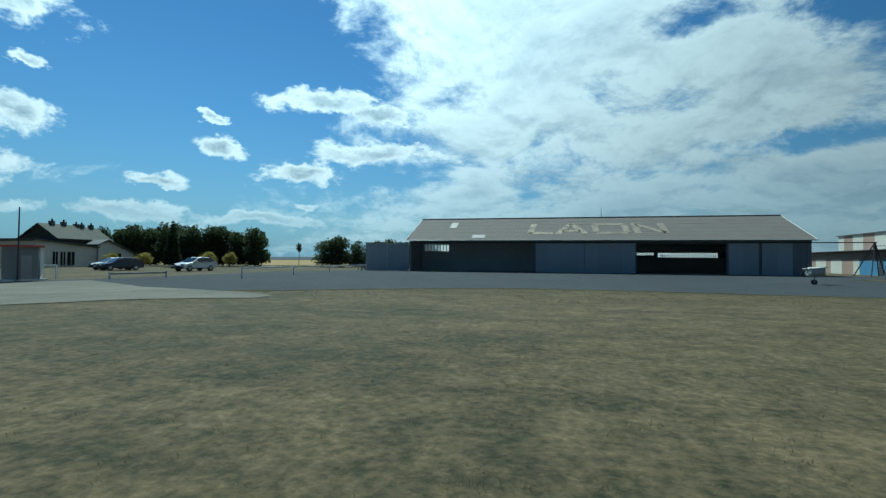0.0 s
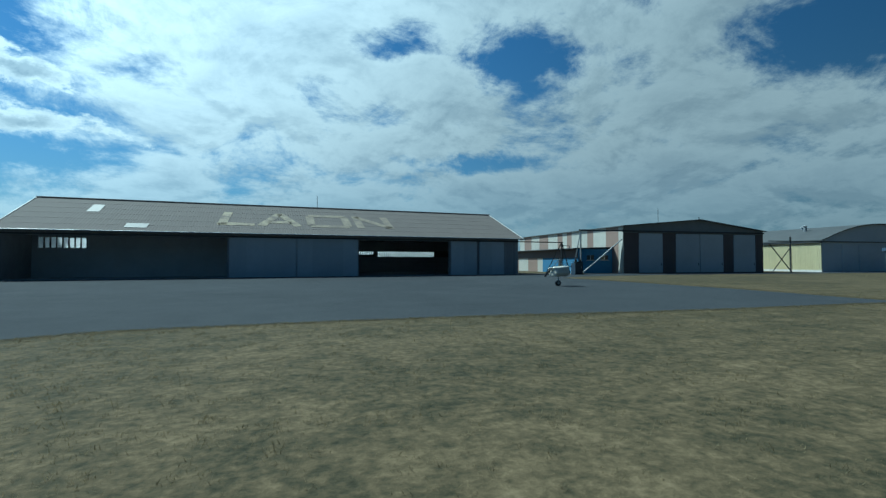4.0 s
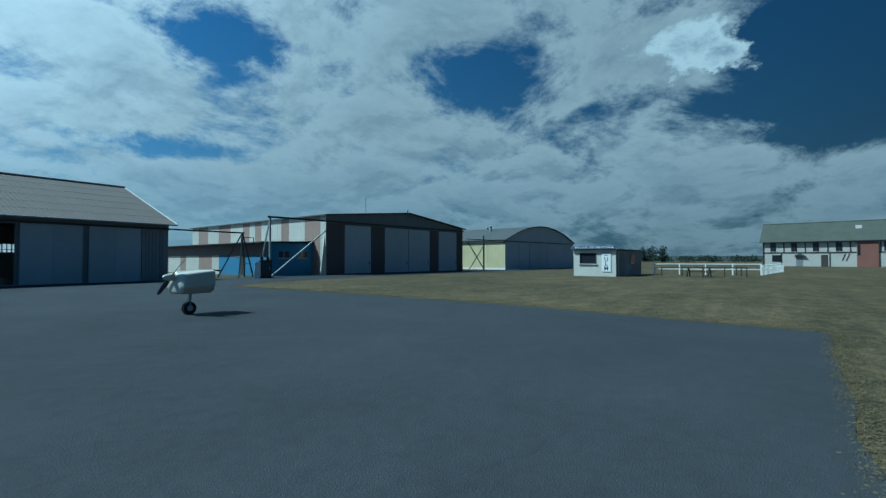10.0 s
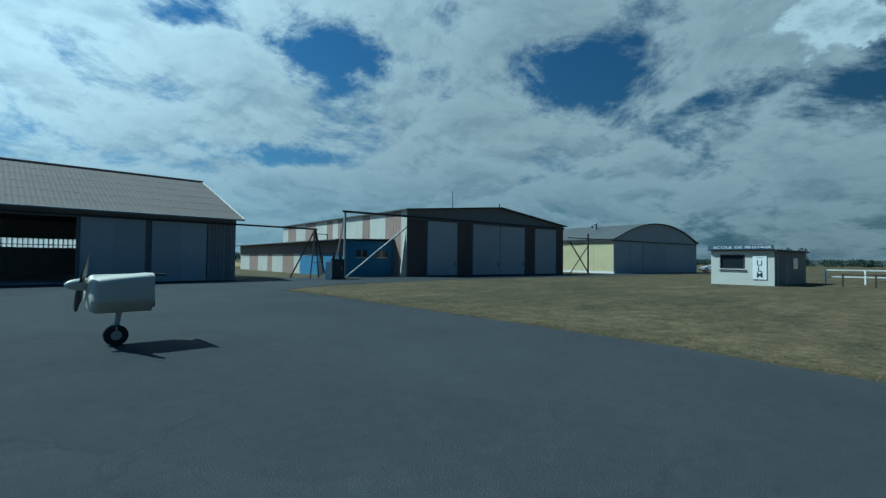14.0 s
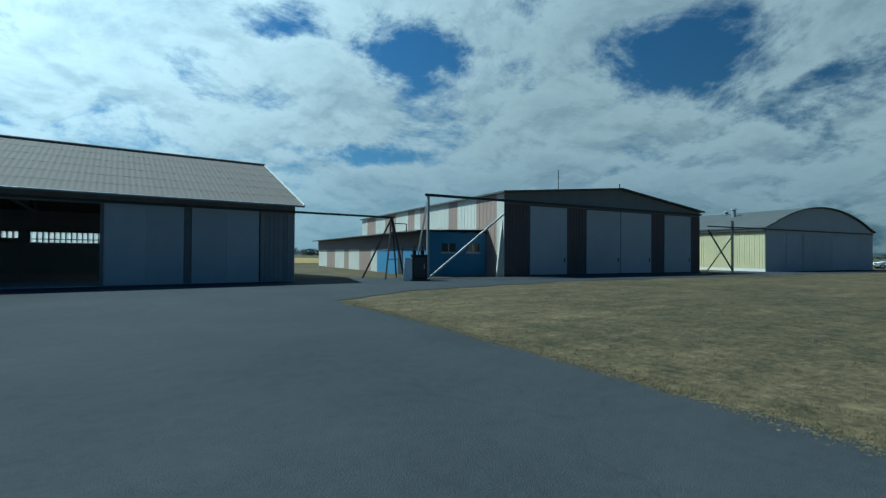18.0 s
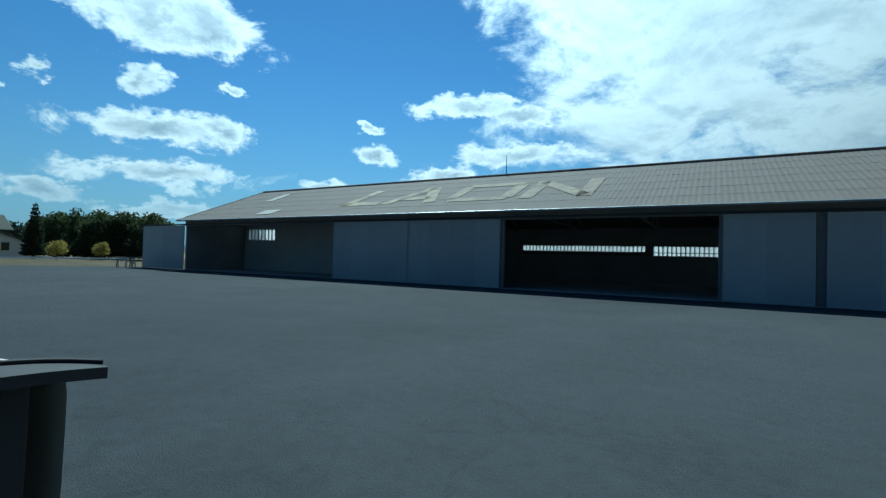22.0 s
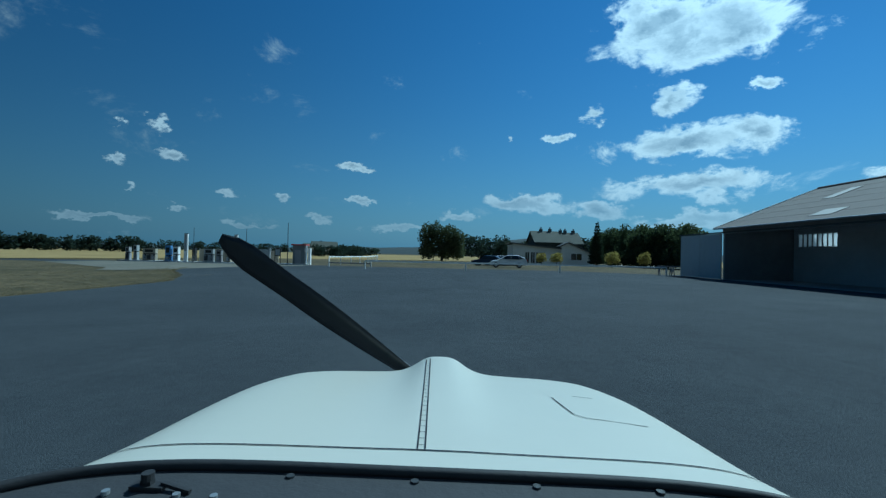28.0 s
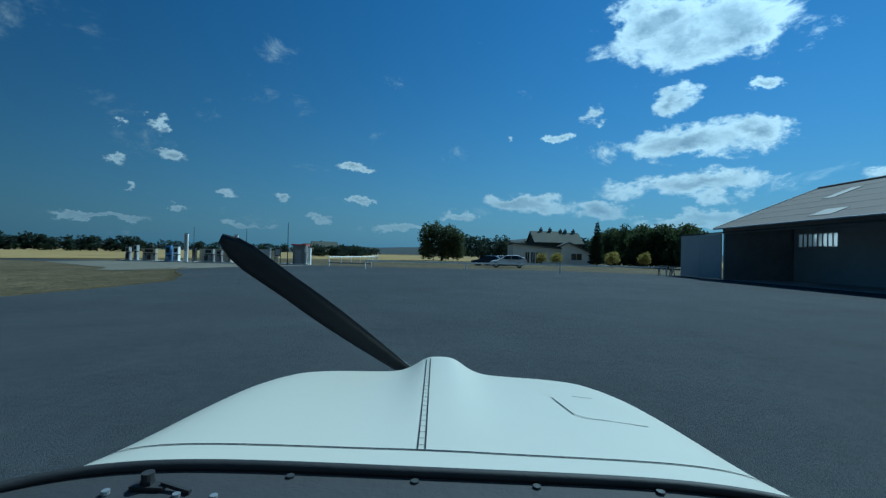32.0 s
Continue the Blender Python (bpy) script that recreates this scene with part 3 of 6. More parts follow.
# ---- long hangar with the lettered roof ----
HX, HY, HD, EAVE, RIDGE = 47.1, 0.4, 16.0, 4.3, 7.55


def long_hangar():
    h = thing("hangar", pose(0, HY, 0), "long low open-fronted hangar with a grey fibre-cement roof", "hangar")
    t = 0.18
    # walls
    part("floor_slab", box(B(), 0, -0.1, -0.05, HX, HD, 0.03), CONCRETE, h)
    for nm, x0, x1 in (("gable_wall", 0, t), ("gable_wall", HX - t, HX)):
        bm = B()
        o = [(0.0, 0.03), (HD, 0.03), (HD, EAVE), (HD / 2, RIDGE - 0.1), (0.0, EAVE)]
        a = [bm.verts.new((x0, y, z)) for y, z in o]
        b = [bm.verts.new((x1, y, z)) for y, z in o]
        for k in range(5):
            bm.faces.new((a[k], a[(k + 1) % 5], b[(k + 1) % 5], b[k]))
        bm.faces.new(a[::-1])
        bm.faces.new(b)
        part(nm, bm, DARK_WOOD, h)
    # back wall with a long strip of openings
    for x0, z0, x1, z1 in ((t, 0.03, HX - t, 2.14), (t, 2.96, HX - t, EAVE), (t, 2.14, 23.9, 2.96)):
        part("back_wall", box(B(), x0, HD - t, z0, x1, HD, z1), PARTITION, h)
    for x0, x1, low in ((23.9, 33.8, 2.44), (34.4, 42.6, 2.16)):
        n = round((x1 - x0) / 0.30)
        for k in range(n):
            a, b = x0 + (x1 - x0) * k / n, x0 + (x1 - x0) * (k + 1) / n
            part("window_pane", box(B(), a + 0.025, HD - 0.12, low, b - 0.025, HD - 0.09, 2.88), STRIP_WINDOW, h)
            part("mullion", box(B(), b - 0.025, HD - t, low, b + 0.025, HD, 2.96), DARK_WOOD, h)
        part("sill_board", box(B(), x0 - 0.025, HD - t, 2.14, x1 + 0.025, HD, low - 0.003), DARK_WOOD, h)
    part("crossbar", box(B(), 34.4, HD - t - 0.02, 2.36, 42.6, HD - t - 0.003, 2.42), DARK_WOOD, h)
    for a, b in ((33.825, 34.375), (42.625, HX - t)):
        part("back_board", box(B(), a, HD - t, 2.14, b, HD, 2.96), DARK_WOOD, h)
    part("top_board", box(B(), 23.9, HD - t - 0.01, 2.88, HX - t, HD - 0.13, 2.96), DARK_WOOD, h)
    # partition behind the left bays, with a barred window
    for x0, z0, x1, z1 in ((t, 0.03, 16.5, 2.74), (t, 3.74, 16.5, 5.4), (t, 2.74, 0.64, 3.74), (4.36, 2.74, 16.5, 3.74)):
        part("partition_panel", box(B(), x0, 5.6, z0, x1, 5.75, z1), PARTITION, h)
    for k in range(8):
        part("window_pane", box(B(), 0.66 + k * 0.46, 5.65, 2.76, 1.02 + k * 0.46, 5.69, 3.72), STRIP_WINDOW, h)
        part("window_bar", box(B(), 1.02 + k * 0.46, 5.62, 2.74, 1.12 + k * 0.46, 5.72, 3.74), DARK_WOOD, h)
    part("partition", box(B(), 16.5, 0.2, 0.03, 16.65, HD - t, EAVE), DARK_WOOD, h)
    # posts, lintel, trusses
    for x in (0.1, 16.65, 28.55, 38.6, 46.95):
        part("post", box(B(), x - 0.1, 0.02, 0.03, x + 0.1, 0.22, EAVE), DARK_WOOD, h)
    part("jamb_board", box(B(), 41.6, 0.04, 0.04, 42.25, 0.12, 3.66), DARK_WOOD, h)
    part("lintel", box(B(), 0, -0.06, 3.66, HX, 0.2, EAVE), DARK_WOOD, h)
    part("door_rail", box(B(), -6.4, -0.22, 3.72, 53.2, -0.1, 3.83), STEEL, h)
    for k in range(9):
        x = 0.8 + k * 5.65
        bm = B()
        bar(bm, (x, 0.2, EAVE - 0.1), (x, HD - 0.2, EAVE - 0.1), 0.12)
        bar(bm, (x, 0.2, EAVE - 0.05), (x, HD / 2, RIDGE - 0.25), 0.12)
        bar(bm, (x, HD - 0.2, EAVE - 0.05), (x, HD / 2, RIDGE - 0.25), 0.12)
        bar(bm, (x, HD / 2, EAVE - 0.1), (x, HD / 2, RIDGE - 0.3), 0.1)
        bar(bm, (x, HD / 4, EAVE - 0.1), (x, HD / 4, (EAVE + RIDGE) / 2 - 0.2), 0.1)
        bar(bm, (x, HD * 0.75, EAVE - 0.1), (x, HD * 0.75, (EAVE + RIDGE) / 2 - 0.2), 0.1)
        part("truss", bm, DARK_WOOD, h)
    # fixed boarding at the right end
    x = 45.3
    while x < 46.8:
        part("board", box(B(), x, -0.03, 0.05, x + 0.22, 0.03, 3.66), DARK_WOOD, h)
        x += 0.235
    # roof: underlay, back slope, front sheets
    bm = B()
    for s in (0, 1):
        y0, y1 = (-0.55, HD / 2) if s == 0 else (HD + 0.55, HD / 2)
        z0 = EAVE - (RIDGE - EAVE) * 0.55 / (HD / 2)
        xa = -0.35 if s == 0 else 9.0
        v = [bm.verts.new(p) for p in ((xa, y0, z0), (HX + 0.35, y0, z0), (HX + 0.35, y1, RIDGE), (xa, y1, RIDGE))]
        w = [bm.verts.new(p.co + Vector((0, 0, -0.07))) for p in v]
        bm.faces.new(v)
        bm.faces.new(w[::-1])
        for k in range(4):
            bm.faces.new((v[k], v[(k + 1) % 4], w[(k + 1) % 4], w[k]))
    part("roof_deck", bm, ROOFING, h)
    slope = math.atan2(RIDGE - EAVE, HD / 2)
    run = (HD / 2 + 0.6) / math.cos(slope)
    rows, cols = 6, 48
    sw_, sl = (HX + 0.7) / cols, run / rows + 0.12
    bm = B()
    n = 20
    top = [[bm.verts.new((sw_ * 1.03 * k / n, y, 0.006 * math.sin(k / n * 1.03 * math.tau * 4))) for k in range(n + 1)] for y in (0, sl)]
    for k in range(n):
        bm.faces.new((top[0][k], top[0][k + 1], top[1][k + 1], top[1][k]))
    for y in (0,):
        lo = [bm.verts.new(v.co + Vector((0, 0, -0.02))) for v in top[0]]
        for k in range(n):
            bm.faces.new((top[0][k], lo[k], lo[k + 1], top[0][k + 1]))
    me = bpy.data.meshes.new("roof_sheet")
    bm.to_mesh(me)
    bm.free()
    me.materials.append(ROOFING)
    z0 = EAVE - (RIDGE - EAVE) * 0.6 / (HD / 2)
    for r in range(rows):
        for c in range(cols):
            d = r * run / rows
            piece("roof_sheet", me, h, pose(-0.35 + c * sw_, -0.6 + d * math.cos(slope), z0 + d * math.sin(slope) + 0.055, math.degrees(slope) - 0.3))
    bm = B()
    tube(bm, (-0.4, HD / 2, RIDGE + 0.04), (HX + 0.4, HD / 2, RIDGE + 0.04), 0.13, n=10)
    part("ridge_cap", bm, ROOFING, h)
    for x in (-0.36, HX + 0.33):
        bm = B()
        bar(bm, (x, -0.6, z0 + 0.06), (x, HD / 2, RIDGE + 0.07), 0.05, 0.1)
        bar(bm, (x, HD + 0.6, z0 + 0.04), (x, HD / 2, RIDGE + 0.05), 0.05, 0.2)
        part("barge_board", bm, WHITE_PAINT, h)
    part("gutter", tube(B(), (-0.3, -0.66, z0), (HX + 0.3, -0.66, z0), 0.055), PALE_STEEL, h)

    def on_roof(x, d, lift):
        return Vector((x, -0.6 + d * math.cos(slope), z0 + d * math.sin(slope) + lift))

    def stroke(bm, a, b, w):
        """A painted stroke on the sheets, a and b in metres along the hangar and up the slope."""
        a, b = Vector(a), Vector(b)
        t_ = (b - a).normalized()
        s_ = Vector((-t_.y, t_.x)) * w / 2
        q = [bm.verts.new(on_roof(p.x, p.y, 0.080)) for p in (a - s_, b - s_, b + s_, a + s_)]
        bm.faces.new(q)

    lo, hi = 2.3, 6.4
    letters = {
        "L": [((15.9, lo), (16.3, hi)), ((15.5, lo + 0.3), (18.8, lo + 0.3))],
        "A": [((19.4, lo), (21.2, hi)), ((22.9, lo), (21.2, hi)), ((20.0, lo + 1.2), (22.3, lo + 1.2))],
        "O": [((24.2, lo + 0.4), (24.2, hi - 0.4)), ((27.9, lo + 0.4), (27.9, hi - 0.4)), ((24.1, hi - 0.3), (28.0, hi - 0.3)), ((24.1, lo + 0.3), (28.0, lo + 0.3))],
        "N": [((29.2, lo), (29.2, hi)), ((32.4, lo), (32.4, hi)), ((29.2, hi - 0.2), (32.4, lo + 0.2))]}
    for (name, strokes), paint in zip(letters.items(), ROOF_PAINTS):
        bm = B()
        for a, b in strokes:
            stroke(bm, a, b, 0.82)
        part("letter", bm, paint, h, "faded cream painted roof letter " + name)
    for x, d, w_, l_ in ((8.4, 0.8, 1.7, 1.2), (4.6, 5.1, 0.95, 2.3)):
        bm = B()
        q = [bm.verts.new(on_roof(xx, dd, 0.06)) for xx, dd in ((x, d), (x + w_, d), (x + w_, d + l_), (x, d + l_))]
        w = [bm.verts.new(v.co + Vector((0, 0, 0.03))) for v in q]
        bm.faces.new(w)
        for k in range(4):
            bm.faces.new((q[k], q[(k + 1) % 4], w[(k + 1) % 4], w[k]))
        part("roof_light", bm, CLEAR_SHEET, h, "pale translucent roof sheet")
    part("antenna", tube(B(), (25.4, HD / 2, RIDGE), (25.4, HD / 2, RIDGE + 1.5), 0.035, 0.02), STEEL, h)
    return h


long_hangar()


def sliding_door(x, y, w, label, top=3.7, paint=DOOR_GREY):
    """A framed sliding door leaf, hung from the rail."""
    d = thing("sliding_door", pose(x, y, 0), label, "door", "sliding doors of the long hangar")
    n = max(2, round(w / 1.35))
    pw = w / n
    for k in range(n):
        part("door_panel", box(B(), k * pw + 0.003, -0.04, 0.06, (k + 1) * pw - 0.003, 0.0, top - 0.06), paint, d)
    part("frame", box(box(B(), 0, -0.05, 0.03, w, 0.03, 0.12), 0, -0.05, top - 0.12, w, 0.03, top), paint, d)
    for xx in (0, w - 0.07):
        part("stile", box(B(), xx, -0.06, 0.03, xx + 0.07, 0.03, top), paint, d)
    for xx in (0.3, w - 0.3):
        part("roller", box(B(), xx - 0.06, -0.03, top, xx + 0.06, 0.02, top + 0.1), STEEL, d)
    return d


sliding_door(16.7, HY - 0.10, 5.88, "grey painted sheet-metal sliding hangar door, shut")
sliding_door(22.62, HY - 0.10, 5.88, "grey painted sheet-metal sliding hangar door, shut")
sliding_door(38.65, HY - 0.10, 3.1, "narrow grey sheet-metal sliding hangar door")
sliding_door(42.1, HY - 0.10, 3.1, "narrow grey sheet-metal sliding hangar door")
sliding_door(-6.24, HY - 0.10, 3.08, "pale galvanised hangar door slid out past the gable end", paint=DOOR_PALE)
sliding_door(-3.12, HY - 0.10, 3.08, "pale galvanised hangar door slid out past the gable end", paint=DOOR_PALE)


def rail_mast():
    """The trestle that carries the free end of the door rail."""
    m = thing("rail_trestle", pose(53.05, HY - 0.16, 0), "steel trestle carrying the door rail's free end", "trestle")
    for a, b in (((0, 0, 3.8), (-1.15, 1.7, 0)), ((0, 0, 3.8), (-0.9, -0.9, 0)), ((0, 0, 3.8), (0.1, -1.4, 0)), ((0, 0, 3.8), (0.9, 1.0, 0))):
        part("leg", bar(B(), a, b, 0.08), STEEL, m)
    part("brace", bar(B(), (-0.62, 0.95, 1.7), (-0.48, -0.48, 1.8), 0.06), PALE_STEEL, m)
    part("brace", bar(B(), (-0.62, -0.62, 1.2), (0.07, -0.95, 1.2), 0.05), PALE_STEEL, m)
    bm = B()
    for a, b in (((-0.3, -0.3, 2.85), (0.85, -0.3, 2.85)), ((0.85, -0.3, 2.85), (0.85, -0.3, 3.4)), ((0.85, -0.3, 3.4), (-0.3, -0.3, 3.4)), ((-0.3, -0.3, 3.4), (-0.3, -0.3, 2.85))):
        bar(bm, a, b, 0.05)
    part("cage", bm, STEEL, m)


rail_mast()


def fuel_cabinet():
    m = thing("machine_cabinet", pose(53.0, -2.2, 0, 0, 0, -25), "dark metal pump cabinet with a leaning white panel", "cabinet")
    part("body", box(B(), 0.0, -0.45, 0.1, 0.85, 0.4, 1.45), BLACK, m)
    part("door", box(B(), 0.08, -0.475, 0.2, 0.77, -0.452, 1.35), STEEL, m)
    part("handle", box(B(), 0.66, -0.51, 0.7, 0.7, -0.477, 0.95), PALE_STEEL, m)
    bm = B()
    v = [bm.verts.new(p) for p in ((-0.55, -0.5, 0.0), (-0.02, -0.5, 0.0), (-0.02, -0.42, 1.3), (-0.42, -0.42, 1.3))]
    w = [bm.verts.new(p.co + Vector((0, 0.04, 0))) for p in v]
    bm.faces.new(v)
    bm.faces.new(w[::-1])
    for k in range(4):
        bm.faces.new((v[k], v[(k + 1) % 4], w[(k + 1) % 4], w[k]))
    part("side_panel", bm, WHITE_PAINT, m, "white leaning panel")
    part("top_plate", box(B(), -0.05, -0.5, 1.452, 0.9, 0.45, 1.5), STEEL, m)
    for x in (0.15, 0.62):
        pump = part("pump_head", box(B(), x - 0.1, -0.12, 1.5, x + 0.1, 0.12, 1.72), BLACK, m)
        part("pipe", tube(B(), (x, 0, 1.72), (x, 0, 2.0), 0.05), STEEL, pump)
    part("skid", box(B(), -0.1, -0.5, 0, 1.0, 0.45, 0.1), STEEL, m)


fuel_cabinet()

# ---- striped hangar ----
def striped_hangar():
    h = thing("hangar", pose(61.23, -1.03, 0, 0, 0, -6.75), "large hangar with brown and white striped sheet sides", "hangar")
    W, D, E, ER, P = 21.86, 30.8, 5.85, 5.5, 6.85
    top_x = 11.4
    # left side wall in vertical stripes
    k, y = 0, 0.0
    stripes = [0.9, 2.7, 2.9, 1.5, 4.2, 1.4, 1.3, 1.6, 3.1, 3.2, 3.1, 2.9, 2.0]
    for k, w in enumerate(stripes):
        w = min(w, D - y)
        if w <= 0.05:
            break
        m = WHITE_SHEET if k % 2 == 0 else BROWN_SHEET
        z = E
        bm = box(B(), -0.04, y, 0.0, 0.10, y + w - 0.01, z)
        panel = part("wall_stripe", bm, m, h)
        r = y + 0.25
        while r < y + w - 0.1:
            part("rib", box(B(), -0.052, r, 0.05, -0.042, r + 0.06, z - 0.02), m, panel)
            r += 0.5
        y += w
    part("side_wall", box(B(), W - 0.1, 0.0, 0, W, D, ER), BROWN_SHEET, h)
    part("back_wall", prism(B(), [(0, 0), (W, 0), (W, ER), (top_x, P), (0, E)], D - 0.1, D), BROWN_SHEET, h)
    # front: gable, piers and door leaves
    part("gable", prism(B(), [(0, 5.1), (W, 5.1), (W, ER), (top_x, P), (0, E)], 0.0, 0.12), GREY_SHEET, h, "dark grey gable sheeting")
    for x0, x1, m, nm in ((0, 2.2, DARK_BROWN, "pier"), (5.7, 7.7, DARK_BROWN, "pier"), (15.15, 16.85, DARK_BROWN, "pier"), (20.45, W, DARK_BROWN, "pier")):
        pier = part(nm, box(B(), x0, 0.0, 0.0, x1, 0.12, 5.1), m, h, "dark brown sheeting between the doors")
        r = x0 + 0.12
        while r < x1 - 0.1:
            part("rib", box(B(), r, -0.03, 0.05, r + 0.08, -0.003, 5.05), m, pier)
            r += 0.3
    for x0, x1 in ((2.2, 5.7), (7.7, 11.4), (11.45, 15.15), (16.85, 20.45)):
        leaf = part("door_leaf", box(B(), x0 + 0.02, -0.09, 0.1, x1 - 0.02, -0.01, 5.05), DOOR_GREY, h, "grey sliding door leaf")
        for q in (0.1, 2.4, 4.95):
            part("door_rib", box(B(), x0 + 0.05, -0.115, q, x1 - 0.05, -0.092, q + 0.08), DOOR_GREY, leaf)
        part("door_handle", box(B(), x1 - 0.3, -0.16, 1.0, x1 - 0.25, -0.092, 1.3), STEEL, leaf)
    part("door_rail", box(B(), -6.2, -0.2, 5.2, W, -0.06, 5.36), STEEL, h)
    part("sill", box(B(), 0, -0.12, 0, W, 0.0, 0.1), STEEL, h)
    # roof
    bm = B()
    for x0, z0, x1, z1 in ((-0.3, E - 0.02, top_x, P), (top_x, P, W + 0.3, ER - 0.02)):
        v = [bm.verts.new(p) for p in ((x0, -0.35, z0), (x1, -0.35, z1), (x1, D + 0.3, z1), (x0, D + 0.3, z0))]
        w = [bm.verts.new(p.co + Vector((0, 0, 0.12))) for p in v]
        bm.faces.new(w)
        bm.faces.new(v[::-1])
        for k in range(4):
            bm.faces.new((v[k], v[(k + 1) % 4], w[(k + 1) % 4], w[k]))
    part("roof", bm, DARK_ROOF, h, "low dark sheet-metal roof")
    part("ridge_post", tube(B(), (top_x, 0, P), (top_x, 0, P + 0.45), 0.05), STEEL, h)
    part("antenna", tube(B(), (7.6, 3, 6.3), (7.6, 3, 8.6), 0.03), STEEL, h)
    # free-standing end post of the door rail with its braces
    x = -6.0
    part("rail_post", bar(B(), (x, -0.13, 0), (x, -0.13, 5.36), 0.14), PALE_STEEL, h)
    part("rail_post", bar(B(), (x - 0.5, 0.9, 0), (x, -0.1, 5.1), 0.09), PALE_STEEL, h)
    part("brace", bar(B(), (x + 0.2, -0.13, 0.1), (-0.12, -0.1, 4.35), 0.11), PALE_STEEL, h)
    part("buttress", prism(B(), [(-0.55, 0), (0, 0), (0, 4.4)], 0.15, 0.3), WHITE_SHEET, h)
    return h


striped_hangar()


def lean_to():
    """Low annex along the striped hangar: its end wall is blue, its long wall blue and then striped."""
    h = thing("annex", pose(61.23, -1.03, 0, 0, 0, -6.75), "low blue and striped annex with a flat dark roof", "annex")
    X0, Y0, Y1, TOP = -5.0, 2.2, 33.0, 3.1
    # end wall
    part("blue_wall", box(box(box(box(box(B(), X0, Y0, 0, -0.06, Y0 + 0.12, 1.65), X0, Y0, 2.3, -0.06, Y0 + 0.12, TOP), X0, Y0, 1.65, -3.75, Y0 + 0.12, 2.3),
                             -2.65, Y0, 1.65, -1.75, Y0 + 0.12, 2.3), -0.65, Y0, 1.65, -0.06, Y0 + 0.12, 2.3), BLUE_WALL, h, "blue painted end wall")
    for x in (-3.75, -1.75):
        w = part("window", box(B(), x, Y0 + 0.06, 1.65, x + 1.1, Y0 + 0.08, 2.3), GLASS, h)
        part("window_frame", box(box(B(), x, Y0 + 0.03, 1.65, x + 1.1, Y0 + 0.055, 1.71), x + 0.52, Y0 + 0.03, 1.71, x + 0.58, Y0 + 0.055, 2.3), PALE_STEEL, w)
        part("window_sill", box(B(), x - 0.06, Y0 - 0.06, 1.59, x + 1.16, Y0 - 0.002, 1.645), CONCRETE, w)
    # long wall
    part("blue_wall", box(B(), X0, Y0 + 0.122, 0, X0 + 0.12, 11.8, TOP), BLUE_WALL, h, "blue painted wall")
    part("door", box(B(), X0 - 0.04, 6.2, 0.05, X0 - 0.002, 7.1, 2.05), STEEL, h)
    edges = (11.8, 13.45, 16.7, 20.15, 21.8, 25.4, 28.95, 33.0)
    for k, (a, b) in enumerate(zip(edges, edges[1:])):
        m = WHITE_SHEET if k % 2 == 0 else BROWN_SHEET
        panel = part("wall_stripe", box(B(), X0, a + 0.01, 0, X0 + 0.12, b, TOP), m, h)
        y = a + 0.25
        while y < b - 0.1:
            part("rib", box(B(), X0 - 0.012, y, 0.03, X0 - 0.002, y + 0.06, TOP - 0.02), m, panel)
            y += 0.55
    # added strip: the overhang's shadow on the long wall, put into dark brown
    part("fascia", box(B(), X0 - 0.08, Y0 - 0.02, 1.98, X0 - 0.02, Y1, TOP), DARK_BROWN, h, "dark strip standing in for the shadow under the eaves")
    part("end_wall", box(B(), X0 + 0.122, Y1 - 0.12, 0, -0.06, Y1, TOP), BROWN_SHEET, h)
    part("roof", prism(B(), [(X0 - 0.7, TOP + 0.004), (-0.06, TOP + 0.16), (-0.06, TOP + 0.26), (X0 - 0.7, TOP + 0.09)], Y0 - 0.25, Y1 + 0.3), DARK_ROOF, h)
    part("gutter", tube(B(), (X0 - 0.74, Y0 - 0.2, TOP + 0.01), (X0 - 0.74, Y1 + 0.2, TOP + 0.01), 0.055), STEEL, h)
    return h


lean_to()

# ---- arched hangar ----


